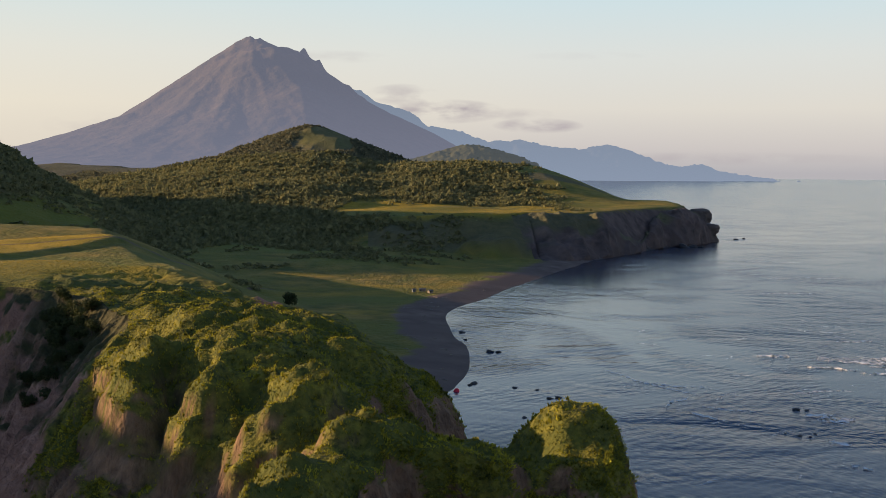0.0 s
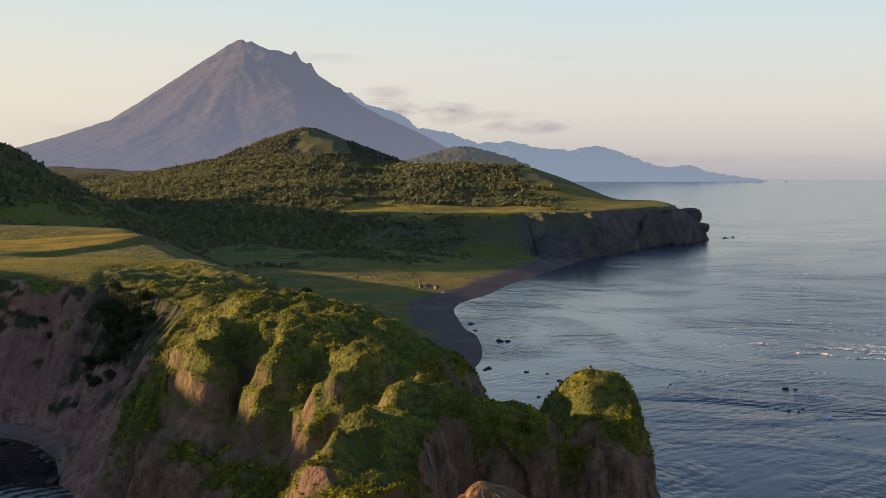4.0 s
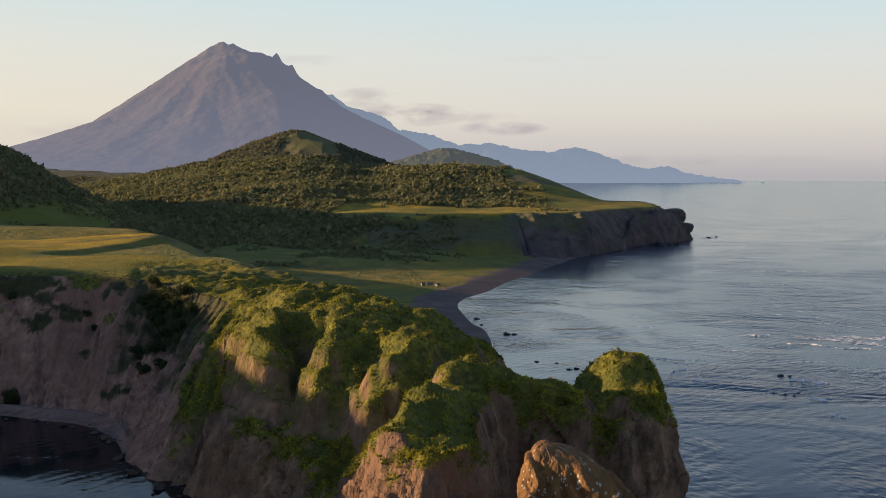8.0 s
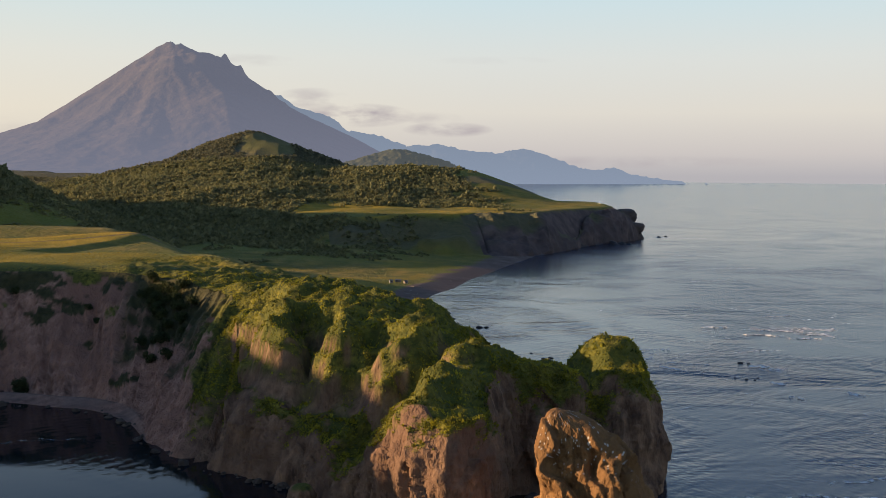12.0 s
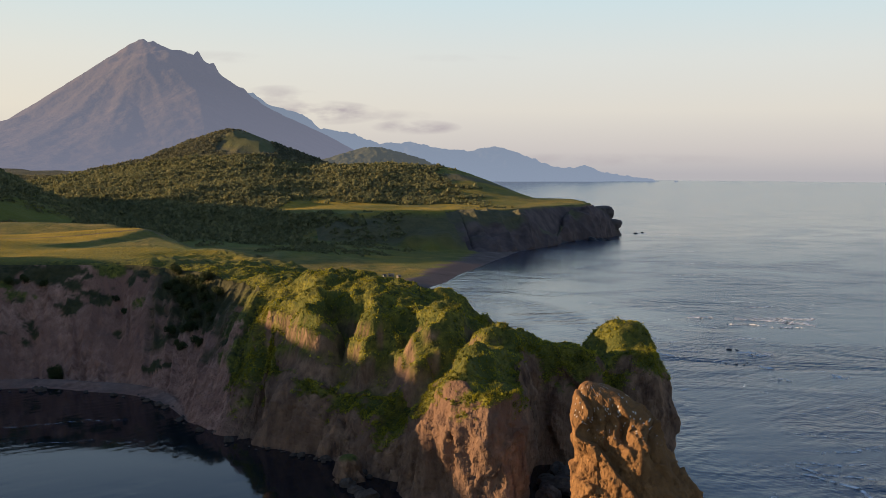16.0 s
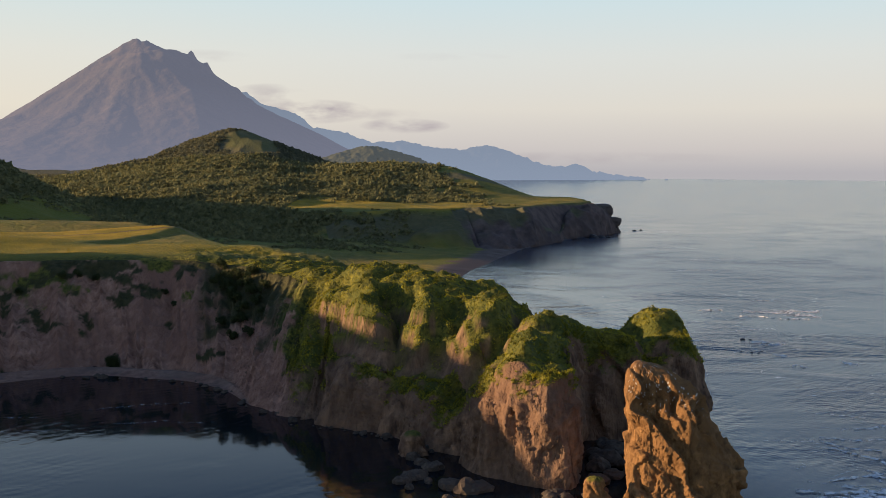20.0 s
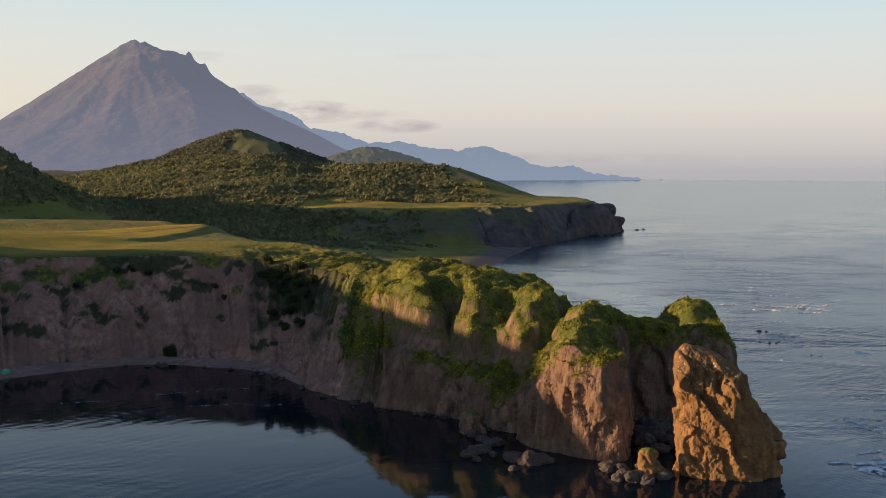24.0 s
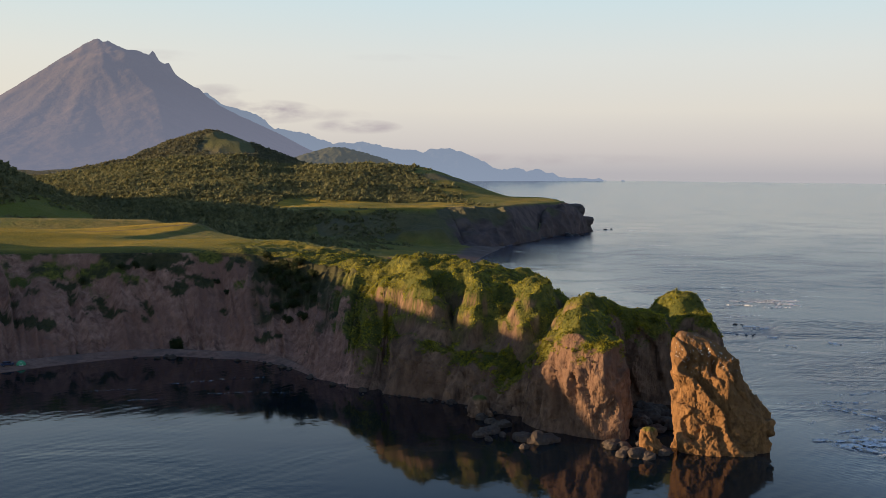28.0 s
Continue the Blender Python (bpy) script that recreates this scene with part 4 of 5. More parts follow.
# ---------------------------------------------------------------- things of rock
def rock_loft(name, centre, turn, left, right, front, height, material_, lean=(0, 0), tilt=0.0, power=2.5, rough=1.0, seed=0, around=150, rows=90, shrink=None, top_round=0.16, right_edge=None, slabby=0.0):
    """A free-standing rock: rings from under the water to a rounded crown. left, right, front: half-widths at the foot along its own axes."""
    th = np.linspace(0, 2 * np.pi, around, endpoint=False)[None]
    v = np.linspace(0, 1, rows)[:, None]
    c, s_ = np.cos(th), np.sin(th)
    half = np.where(c > 0, right, left)
    base = 1 / ((np.abs(c) / half) ** power + (np.abs(s_) / front) ** power) ** (1 / power)
    waist_r = np.interp(v, *(shrink or ([0, 0.35, 0.5, 1], [1, 0.95, 0.72, 0.5])))
    waist_l = np.interp(v, [0, 0.15, 1], [1, 0.96, 0.78])
    blend = smooth(-0.6, 0.7, c)
    crown = np.sqrt(np.clip(1 - ((v - (1 - top_round)) / top_round).clip(0, 1) ** 2.2, 0, 1))
    r = base * (waist_l * (1 - blend) + waist_r * blend) * crown
    zz = -1.5 + (height + 1.5) * v + 0 * th
    x = r * c + lean[0] * v
    if right_edge:
        # a wedge: its left side stands upright, the right one steps back with height
        edge = np.interp(v, *right_edge)
        mid_ = -0.78 * left * v**1.5
        half = np.where(c > 0, edge - mid_, left + mid_)
        deep = front * (1 - 0.6 * v)
        r = crown / ((np.abs(c) / half) ** power + (np.abs(s_) / deep) ** power) ** (1 / power)
        x = mid_ + r * c
    y = r * s_ + lean[1] * v
    zz = zz - tilt * np.clip(x, -99, 99) * smooth(0.55, 1.0, v)
    co = np.stack([x, y, zz], -1)
    nrm = np.cross(np.gradient(co, axis=1), np.gradient(co, axis=0))
    nrm /= np.linalg.norm(nrm, axis=-1, keepdims=True) + 1e-9
    if (nrm[rows // 2, :, 0] * c[0]).sum() < 0:
        nrm = -nrm
    k = rough
    soft_ = 1 - 0.55 * slabby
    lump = soft_ * k * fractal(x / (8 * k), y / (8 * k), zz / (9 * k), 2, seed=seed) + 0.6 * k * facets(x / (4.0 * k), y / (4.2 * k), zz / (9 * k), 2, seed=seed + 3) + 0.5 * soft_ * k * (ridged(x / (3 * k) + zz / (6 * k), y / (3 * k), zz / (8 * k), 2, seed=seed + 2) - 0.7)
    slab = x / (6 * k) + zz / (7 * k) + 0.4 * vnoise(x / 6, y / 6, zz / 6, seed=seed + 4)
    crack = np.abs(slab - np.round(slab))
    # slabs that lie on one another and break off along slanting joints
    thick = slab * 0.8 + 0.25 * fractal(x / 7, y / 7, zz / 7, 2, seed=seed + 7)
    tier = thick - np.floor(thick)
    lump = lump + slabby * k * 1.15 * (smooth(0.0, 0.8, tier) * smooth(1.0, 0.94, tier) - 0.5) * (0.5 + smooth(-0.3, 0.4, vnoise(x / 9, y / 9, zz / 9, seed=seed + 8)))
    lump = lump - 1.2 * k * smooth(0.14, 0.0, crack) * smooth(0.0, 0.5, vnoise(x / 8, y / 8, zz / 8, seed=seed + 5))
    lump = lump + 0.3 * k * facets(x / (1.0 * k), y / (0.9 * k), zz / (1.1 * k), 2, seed=seed + 6)
    co = co + nrm * (lump * (1 - 0.5 * smooth(-0.55, -0.95, c)) * smooth(0, 0.05, v) * (0.15 + 0.85 * crown * smooth(1.0, 0.8, v) + 0.2 * crown))[..., None]
    a = radians(turn)
    w = np.stack([centre[0] + co[..., 0] * math.cos(a) - co[..., 1] * math.sin(a), centre[1] + co[..., 0] * math.sin(a) + co[..., 1] * math.cos(a), co[..., 2]], -1)
    i = np.arange(rows * around).reshape(rows, around)
    j = np.roll(i, -1, 1)
    quads = np.stack([i[:-1], j[:-1], j[1:], i[1:]], -1).reshape(-1, 4)
    cap = np.stack([np.full(around // 2 - 1, i[-1, 0]), i[-1, 1:around - 2:2][:around // 2 - 1], i[-1, 2:around - 1:2][:around // 2 - 1], i[-1, 3:around:2][:around // 2 - 1]], -1)
    g = np.clip(smooth(0.86, 0.97, v + 0.1 * fractal(w[..., 0] / 5, w[..., 1] / 5, 1, 3, seed=seed + 9)), 0, 1)
    speck = (np.random.default_rng(seed).uniform(0, 1, g.shape) < 0.025) * smooth(0.62, 0.85, v) * (c > -0.6)
    return mesh_object(name, w.reshape(-1, 3), np.vstack([quads, cap]), material_, attributes=dict(veg=g.ravel(), guano=speck.ravel()))


STACK = material("ochre_rock", [(0.10, 0.052, 0.022), (0.36, 0.195, 0.078), (0.21, 0.112, 0.046)], 0.6, bump=1.0, bump_scale=0.9, distance=0.4, detail=12, upright=0.6, fine_bump=0.9)
WHITEWASH = material("bird_lime", [(0.6, 0.58, 0.52), (0.75, 0.73, 0.68), (0.66, 0.64, 0.58)], 2.0, bump=0.2)
SPECKLED = mixed("limed_rock", [("", STACK), ("guano", WHITEWASH)])
CAPPED = mixed("grass_capped_rock", [("", STACK), ("veg", LUSH)])
MOSSED = mixed("mossy_rock", [("", ROCK), ("veg", LUSH)])
stack_rock = rock_loft("rock_tower", (10.0, 112), -26.5, 10.6, 13.5, 9.5, 29, SPECKLED, lean=(0, 4), tilt=0.1, rough=1.5, top_round=0.07, seed=120, around=260, rows=150, right_edge=([0, 0.31, 0.4, 0.6, 0.85, 1], [14, 14.5, 12.8, 8.6, 2.4, -5]), slabby=1.0)
tagged(stack_rock, "tall ochre sea stack with cracked sunlit rock faces", "rock", group="rocks off the headland")
small_stack = rock_loft("rock_pillar", (-8, 111), -20, 3.4, 3.2, 3.0, 6.5, CAPPED, rough=0.5, seed=131, around=60, rows=40)
tagged(small_stack, "stubby ochre rock pillar with a mossy green cap", "rock", group="rocks off the headland")
for x_, y_, wide_, high_, seed_ in ((-40, 162, 4.2, 6.0, 151), (-33, 169, 3.6, 7.0, 152)):
    mossy = rock_loft("mossy_rock", (x_, y_), 15, wide_, wide_, wide_ * 0.9, high_, MOSSED, rough=0.6, seed=seed_, around=64, rows=40, top_round=0.3)
    tagged(mossy, "brown rock with a grassy green top at the cliff foot", "rock", group="rocks off the headland")
TIPROCK = material("grey_cape_rock", [(0.09, 0.075, 0.068), (0.19, 0.15, 0.13), (0.13, 0.105, 0.095)], 0.2, bump=0.9, bump_scale=0.4, distance=1.0)
for cx_, cy_, l_, r_, h_, seed_ in ((358, 1172, 17, 9, 19, 141), (366, 1226, 13, 8, 33, 142)):
    tip = rock_loft("cape_rock", (cx_, cy_), 0, l_, r_, 16, h_, TIPROCK, rough=2.3, seed=seed_, around=70, rows=40, power=4.0, top_round=0.08, shrink=([0, 0.5, 0.8, 1], [1, 0.92, 1.02, 0.85]))
    tagged(tip, "dark blocky rock at the tip of the far cape", "rock", group="rocks of the far cape")


def boulder_mesh(seed, squash=0.75):
    bm = bmesh.new()
    bmesh.ops.create_icosphere(bm, subdivisions=3, radius=1)
    for vert in bm.verts:
        p = vert.co.copy()
        n1 = noise.noise(p * 0.9 + Vector((seed * 7.1, 0, 0)))
        n2 = noise.noise(p * 2.3 + Vector((0, seed * 3.7, 0)))
        n3 = noise.noise(p * 6.0 + Vector((0, 0, seed * 5.3)))
        cell = noise.cell_vector(p * 1.3 + Vector((seed, seed, 0)))
        vert.co = p * (1 + 0.38 * n1 + 0.2 * n2 + 0.07 * n3) + 0.1 * Vector(cell)
        vert.co.z *= squash
    me = bpy.data.meshes.new("boulder")
    bm.to_mesh(me)
    bm.free()
    return me


ROCK_SHAPES = [boulder_mesh(n + 1) for n in range(6)]
for me in ROCK_SHAPES:
    me.materials.append(BOULDER)
LOW_SHAPES = [boulder_mesh(n + 11, 0.5) for n in range(4)]
for me in LOW_SHAPES:
    me.materials.append(BLACKROCK)
rng = random.Random(7)


def boulder(x, y, size, z=0.0, shapes=ROCK_SHAPES, name="boulder", label="grey-brown angular boulder at the foot of the cliff", group="boulders at the cliff foot"):
    ob = new(name, rng.choice(shapes))
    ob.matrix_world = Matrix.LocRotScale((x, y, z), Euler((rng.uniform(-0.3, 0.3), rng.uniform(-0.3, 0.3), rng.uniform(0, 6.3))),
                                         (size * rng.uniform(0.8, 1.25), size * rng.uniform(0.8, 1.25), size * rng.uniform(0.8, 1.2)))
    return tagged(ob, label, "rock", group)


for x, y, size in ((-47, 136, 1.9), (-44.5, 139, 2.6), (-42, 141, 2.2), (-39, 121, 1.5), (-36, 130, 3.0), (-33, 127, 3.2), (-30, 127, 2.4), (-46, 131, 1.2),
                   (-41, 135, 1.2), (-15, 120, 2.2), (-16.5, 116, 1.9), (-13.5, 115.5, 2.5), (-17, 108, 1.6), (-13, 107, 2.4), (-11.5, 104.5, 2.1), (-5, 110, 2.4),
                   (-6, 107, 1.6), (-15, 111.5, 1.5), (-4.5, 119, 2.0), (-8, 118, 1.8), (-2, 128, 2.6), (-38, 147, 2.4), (-39.5, 152, 1.8), (-41, 157, 2.0)):
    boulder(x, y, size, 0.2)
# fallen blocks in the cleft between tower and stack
for x, y, size in ((2, 140, 3.0), (6, 146, 3.4), (9, 152, 3.2), (10, 159, 3.6), (5, 152, 2.6), (13, 156, 3.0), (9, 140, 2.4), (3, 132, 2.0), (8, 134, 1.8), (14, 147, 2.6)):
    boulder(x, y, size, 0.6, label="brown fallen block in the dark cleft", group="blocks in the cleft")
# stones along the cove's shore
for n in range(64):
    k = rng.uniform(4.0, 20.0)
    i = int(k)
    fx = FOOT[i][0] + (k - i) * (FOOT[i + 1][0] - FOOT[i][0])
    fy = FOOT[i][1] + (k - i) * (FOOT[i + 1][1] - FOOT[i][1])
    boulder(fx - rng.uniform(-2.0, 2.5), fy - rng.uniform(-2.5, 2.5), rng.choice([0.35, 0.5, 0.7, 1.3]) * rng.uniform(0.7, 1.2), 0.1, label="small dark stone on the cove shore", group="stones on the cove shore")
# rocks awash
for x, y, size in ((131, 334, 1.0), (134, 333, 0.6), (119, 300, 0.7), (121.5, 299, 0.5), (116, 303, 0.45), (124, 302, 0.4), (49, 446, 1.6), (52, 445, 1.3), (42, 500, 1.5), (41.5, 479, 0.9),
                   (36, 379, 1.2), (34.5, 376, 0.9), (58, 353, 0.9), (61, 354, 1.0), (46, 325, 0.8), (49, 371, 0.9), (56, 367, 0.6), (305, 1072, 5), (315, 1080, 4),
                   (322, 1074, 3), (398, 1200, 2.5), (412, 1215, 2.0)):
    boulder(x, y, size, 0.0, LOW_SHAPES, "sea_rock", "low black rock awash in the sea", "rocks awash")

# ---------------------------------------------------------------- plants
def leaf_material(name, low, high, through_share=0.25):
    m = bpy.data.materials.new(name)
    m.use_nodes = True
    nt = m.node_tree
    bsdf = nt.nodes["Principled BSDF"]
    geo, ramp = nt.nodes.new("ShaderNodeNewGeometry"), nt.nodes.new("ShaderNodeValToRGB")
    ramp.color_ramp.elements[0].color, ramp.color_ramp.elements[1].color = (*low, 1), (*high, 1)
    big = nt.nodes.new("ShaderNodeTexNoise")
    big.inputs["Scale"].default_value = 0.2
    nt.links.new(geo.outputs["Position"], big.inputs["Vector"])
    add = nt.nodes.new("ShaderNodeMath")
    add.operation = "MULTIPLY_ADD"
    nt.links.new(geo.outputs["Random Per Island"], add.inputs[0])
    add.inputs[1].default_value = 0.45
    shift = nt.nodes.new("ShaderNodeMath")
    shift.operation = "MULTIPLY_ADD"
    nt.links.new(big.outputs["Fac"], shift.inputs[0])
    shift.inputs[1].default_value, shift.inputs[2].default_value = 1.6, -0.55
    nt.links.new(shift.outputs[0], add.inputs[2])
    nt.links.new(add.outputs[0], ramp.inputs[0])
    nt.links.new(ramp.outputs[0], bsdf.inputs["Base Color"])
    bsdf.inputs["Roughness"].default_value = 0.75
    bsdf.inputs["Specular IOR Level"].default_value = 0.15
    # light comes through thin leaves
    thin, blend, out = nt.nodes.new("ShaderNodeBsdfTranslucent"), nt.nodes.new("ShaderNodeMixShader"), nt.nodes["Material Output"]
    nt.links.new(ramp.outputs[0], thin.inputs["Color"])
    blend.inputs[0].default_value = through_share
    nt.links.new(bsdf.outputs[0], blend.inputs[1])
    nt.links.new(thin.outputs[0], blend.inputs[2])
    nt.links.new(blend.outputs[0], out.inputs["Surface"])
    return m


TUFT = leaf_material("grass_blades", (0.026, 0.040, 0.010), (0.56, 0.50, 0.048))
STRAW = leaf_material("straw_blades", (0.18, 0.145, 0.022), (0.44, 0.31, 0.042))
CROWN = leaf_material("tree_leaves", (0.135, 0.145, 0.07), (0.27, 0.25, 0.108), 0.35)
# the same woods further off: leaf colour greyed and paled to imitate haze
HAZED_LEAF = leaf_material("hazed_leaves", (0.125, 0.132, 0.085), (0.225, 0.21, 0.118), 0.35)
DARKLEAF = leaf_material("bush_leaves", (0.028, 0.042, 0.016), (0.070, 0.080, 0.028))
BARK = material("bark", [(0.05, 0.04, 0.03), (0.11, 0.09, 0.07), (0.08, 0.06, 0.05)], 2.0, bump=0.8)


def sampled(field, x, y):
    i = np.clip(np.searchsorted(gx, x) - 1, 0, len(gx) - 2)
    j = np.clip(np.searchsorted(gy, y) - 1, 0, len(gy) - 2)
    s_, t_ = (x - gx[i]) / (gx[i + 1] - gx[i]), (y - gy[j]) / (gy[j + 1] - gy[j])
    return (field[j, i] * (1 - s_) + field[j, i + 1] * s_) * (1 - t_) + (field[j + 1, i] * (1 - s_) + field[j + 1, i + 1] * s_) * t_


def tufts(name, label, spots, normals, sizes, blades, material_, seed):
    """Clumps of pointed leaves, each a fan of blades round its root."""
    r = np.random.default_rng(seed)
    n = len(spots)
    ang = r.uniform(0, 2 * np.pi, (n, blades))
    out = r.uniform(0.3, 1.1, (n, blades))
    size = sizes[:, None] * r.uniform(0.6, 1.2, (n, blades))
    wide = size * r.uniform(0.28, 0.5, (n, blades))
    root = spots[:, None, :] + np.stack([np.cos(ang), np.sin(ang), 0 * ang], -1) * (0.25 * size)[..., None]
    side = np.stack([-np.sin(ang), np.cos(ang), 0 * ang], -1)
    tip = root + np.stack([np.cos(ang) * out, np.sin(ang) * out, 1.0 - 0.55 * out], -1) * size[..., None] + normals[:, None, :] * (0.35 * size)[..., None]
    root = root - normals[:, None, :] * 0.15
    verts = np.stack([root - side * wide[..., None], root + side * wide[..., None], tip], 2).reshape(-1, 3)
    ob = mesh_object(name, verts, np.arange(len(verts)).reshape(-1, 3), material_, shade=False)
    return tagged(ob, label, "grass", kind="stuff")


r = np.random.default_rng(11)
# on the headland's back
count = 125000
tx, ty = r.uniform(-95, 52, count), r.uniform(130, 385, count)
keep = inside(tx, ty, PLATEAU)
tx, ty = tx[keep], ty[keep]
near = r.uniform(0, 1, len(tx)) < np.interp(ty, [130, 280, 340, 352], [1.0, 0.9, 0.7, 0.0])
tx, ty = tx[near], ty[near]
grown = sampled(rock, tx, ty) < r.uniform(0.15, 0.7, len(tx))
tx, ty = tx[grown], ty[grown]
tz = land(tx, ty)[0]
top_spots = np.stack([tx, ty, tz], -1)
top_normals = np.tile([0.0, 0, 1], (len(tx), 1))
# and down the green parts of the cliff
weights = (veg * (1 - on_beach) * smooth(9.4, 10.2, knot)[None]).ravel()
picks = r.choice(len(weights), 42000, p=weights / weights.sum())
face_normals = (nrm2 / (np.linalg.norm(nrm2, axis=-1, keepdims=True) + 1e-9)).reshape(-1, 3)[picks]
face_spots = flat[picks] + r.normal(0, 0.25, (len(picks), 3))
all_spots = np.vstack([top_spots, face_spots])
clumps = fractal(all_spots[:, 0] / 2.6, all_spots[:, 1] / 2.6, all_spots[:, 2] / 2.6, 2, seed=91)      # tussocks and bare gaps between them
tufts("headland_grass", "lush green and yellowing tall grass on the headland", all_spots, np.vstack([top_normals, face_normals]),
      np.clip(1.0 + 0.55 * clumps, 0.5, 1.5) * r.uniform(0.15, 0.3, len(top_spots) + len(face_spots)) * r.choice([0.8, 1.0, 1.5], len(top_spots) + len(face_spots)), 6, TUFT, 12)
# dry grass of the plateau fields
count = 26000
tx, ty = r.uniform(-420, -55, count), r.uniform(350, 700, count)
keep = inside(tx, ty, PLATEAU)
tx, ty = tx[keep], ty[keep]
keep = sampled(gold, tx, ty) > r.uniform(0.3, 0.8, len(tx))
tx, ty = tx[keep], ty[keep]
tufts("field_grass", "golden dry grass of the plateau meadow", np.stack([tx, ty, land(tx, ty)[0]], -1), np.tile([0.0, 0, 1], (len(tx), 1)),
      r.uniform(0.18, 0.36, len(tx)), 5, STRAW, 13)


def crowns(name, label, spots, sizes, material_, seed, lift=0.6, leaves=14):
    """Woods seen from afar: every tree a ragged crown of leafy sprays, close beside the next."""
    rr = np.random.default_rng(seed)
    shapes = []
    for k in range(32):
        d = rr.normal(0, 1, (leaves, 3))
        d[:, 2] = np.abs(d[:, 2]) * 1.1 - 0.25
        d /= np.linalg.norm(d, axis=1, keepdims=True)
        reach = (1 + 0.35 * vnoise(d[:, 0] * 1.6 + 9 * k, d[:, 1] * 1.6, d[:, 2] * 1.6, seed=k)) * rr.uniform(0.75, 1.1, leaves)
        p = d * reach[:, None] * np.array([1, 1, 1.0]) * (1 - 0.35 * np.clip(d[:, 2:], 0, 1) * np.array([1, 1, 0]))
        face = d + rr.normal(0, 0.45, (leaves, 3))
        t1 = np.cross(face, rr.normal(0, 1, (leaves, 3)))
        t1 /= np.linalg.norm(t1, axis=1, keepdims=True) + 1e-9
        t2 = np.cross(face, t1)
        t2 /= np.linalg.norm(t2, axis=1, keepdims=True) + 1e-9
        size = rr.uniform(0.55, 0.95, (leaves, 1))
        shapes.append(np.stack([p - t1 * size, p + t1 * size * 0.9, p + t2 * size * 1.5], 1).reshape(-1, 3))
    shapes = np.array(shapes)
    pick = rr.integers(0, len(shapes), len(spots))
    tall = sizes * lift * rr.uniform(0.7, 1.6, len(spots))
    verts = shapes[pick] * np.stack([sizes, sizes, tall], -1)[:, None, :] + (spots + np.stack([0 * sizes, 0 * sizes, 0.3 * sizes], -1))[:, None, :]
    verts = verts.reshape(-1, 3)
    ob = mesh_object(name, verts, np.arange(len(verts)).reshape(-1, 3), material_, shade=False)
    return tagged(ob, label, "woods", kind="stuff")


tx, ty = r.uniform(-480, 340, 210000), r.uniform(700, 2090, 210000)
keep = (r.uniform(0, 1, len(tx)) < sampled(trees_here, tx, ty)) & (r.uniform(0, 1, len(tx)) < np.interp(ty, [740, 1000, 1300, 1700, 2050], [0.6, 1.0, 1.0, 0.9, 0.7])) & ~((ty > 1720) & (tx < 20) & (tx > -170)) & ((ty < 1720) | ((tx < -170) & (r.uniform(0, 1, len(tx)) < 0.4))) & (ty < 2080) & (tx > -0.32 * ty - 20) & (np.hypot((tx + 58) / 40, (ty - 1590) / 95) > 1 + 0.3 * fractal(tx / 25, ty / 40, 0, 2, seed=44))
tx, ty = tx[keep], ty[keep]
spots, sizes = np.stack([tx, ty, sampled(Z, tx, ty) - 0.5], -1), r.uniform(1.1, 2.1, len(tx)) * r.choice([0.7, 1.0, 1.5], len(tx))
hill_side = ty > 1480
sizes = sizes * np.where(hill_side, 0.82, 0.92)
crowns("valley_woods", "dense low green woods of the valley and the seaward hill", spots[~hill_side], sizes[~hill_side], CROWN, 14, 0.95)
crowns("hill_woods", "grey-green woods over the round hill, leaves paled for haze", spots[hill_side], sizes[hill_side], HAZED_LEAF, 15, 0.7)
# low scrub scattered over the valley meadow and the bluff
tx, ty = r.uniform(-300, 120, 30000), r.uniform(520, 1010, 30000)
clump = fractal(tx / 34, ty / 34, 0, 3, seed=66) + smooth(700, 900, ty) * 0.25 - smooth(60, 20, polyline_distance(tx, ty, BAY, closed=False)) * 0.6
keep = (r.uniform(0, 1, len(tx)) < 0.5 * smooth(0.25, 0.75, clump)) & (sampled(gold, tx, ty) < 0.3) & (sampled(coast, tx, ty) > 18) & ((ty > 690) | (tx < -60)) & ((tx < -20) | (sampled(coast, tx, ty) > 75)) & (sampled(off, tx, ty) > 2)
tx, ty = tx[keep], ty[keep]
crowns("meadow_scrub", "low dark scrub scattered over the valley meadow", np.stack([tx, ty, sampled(Z, tx, ty) - 0.3], -1), r.uniform(0.7, 2.0, len(tx)), CROWN, 16)


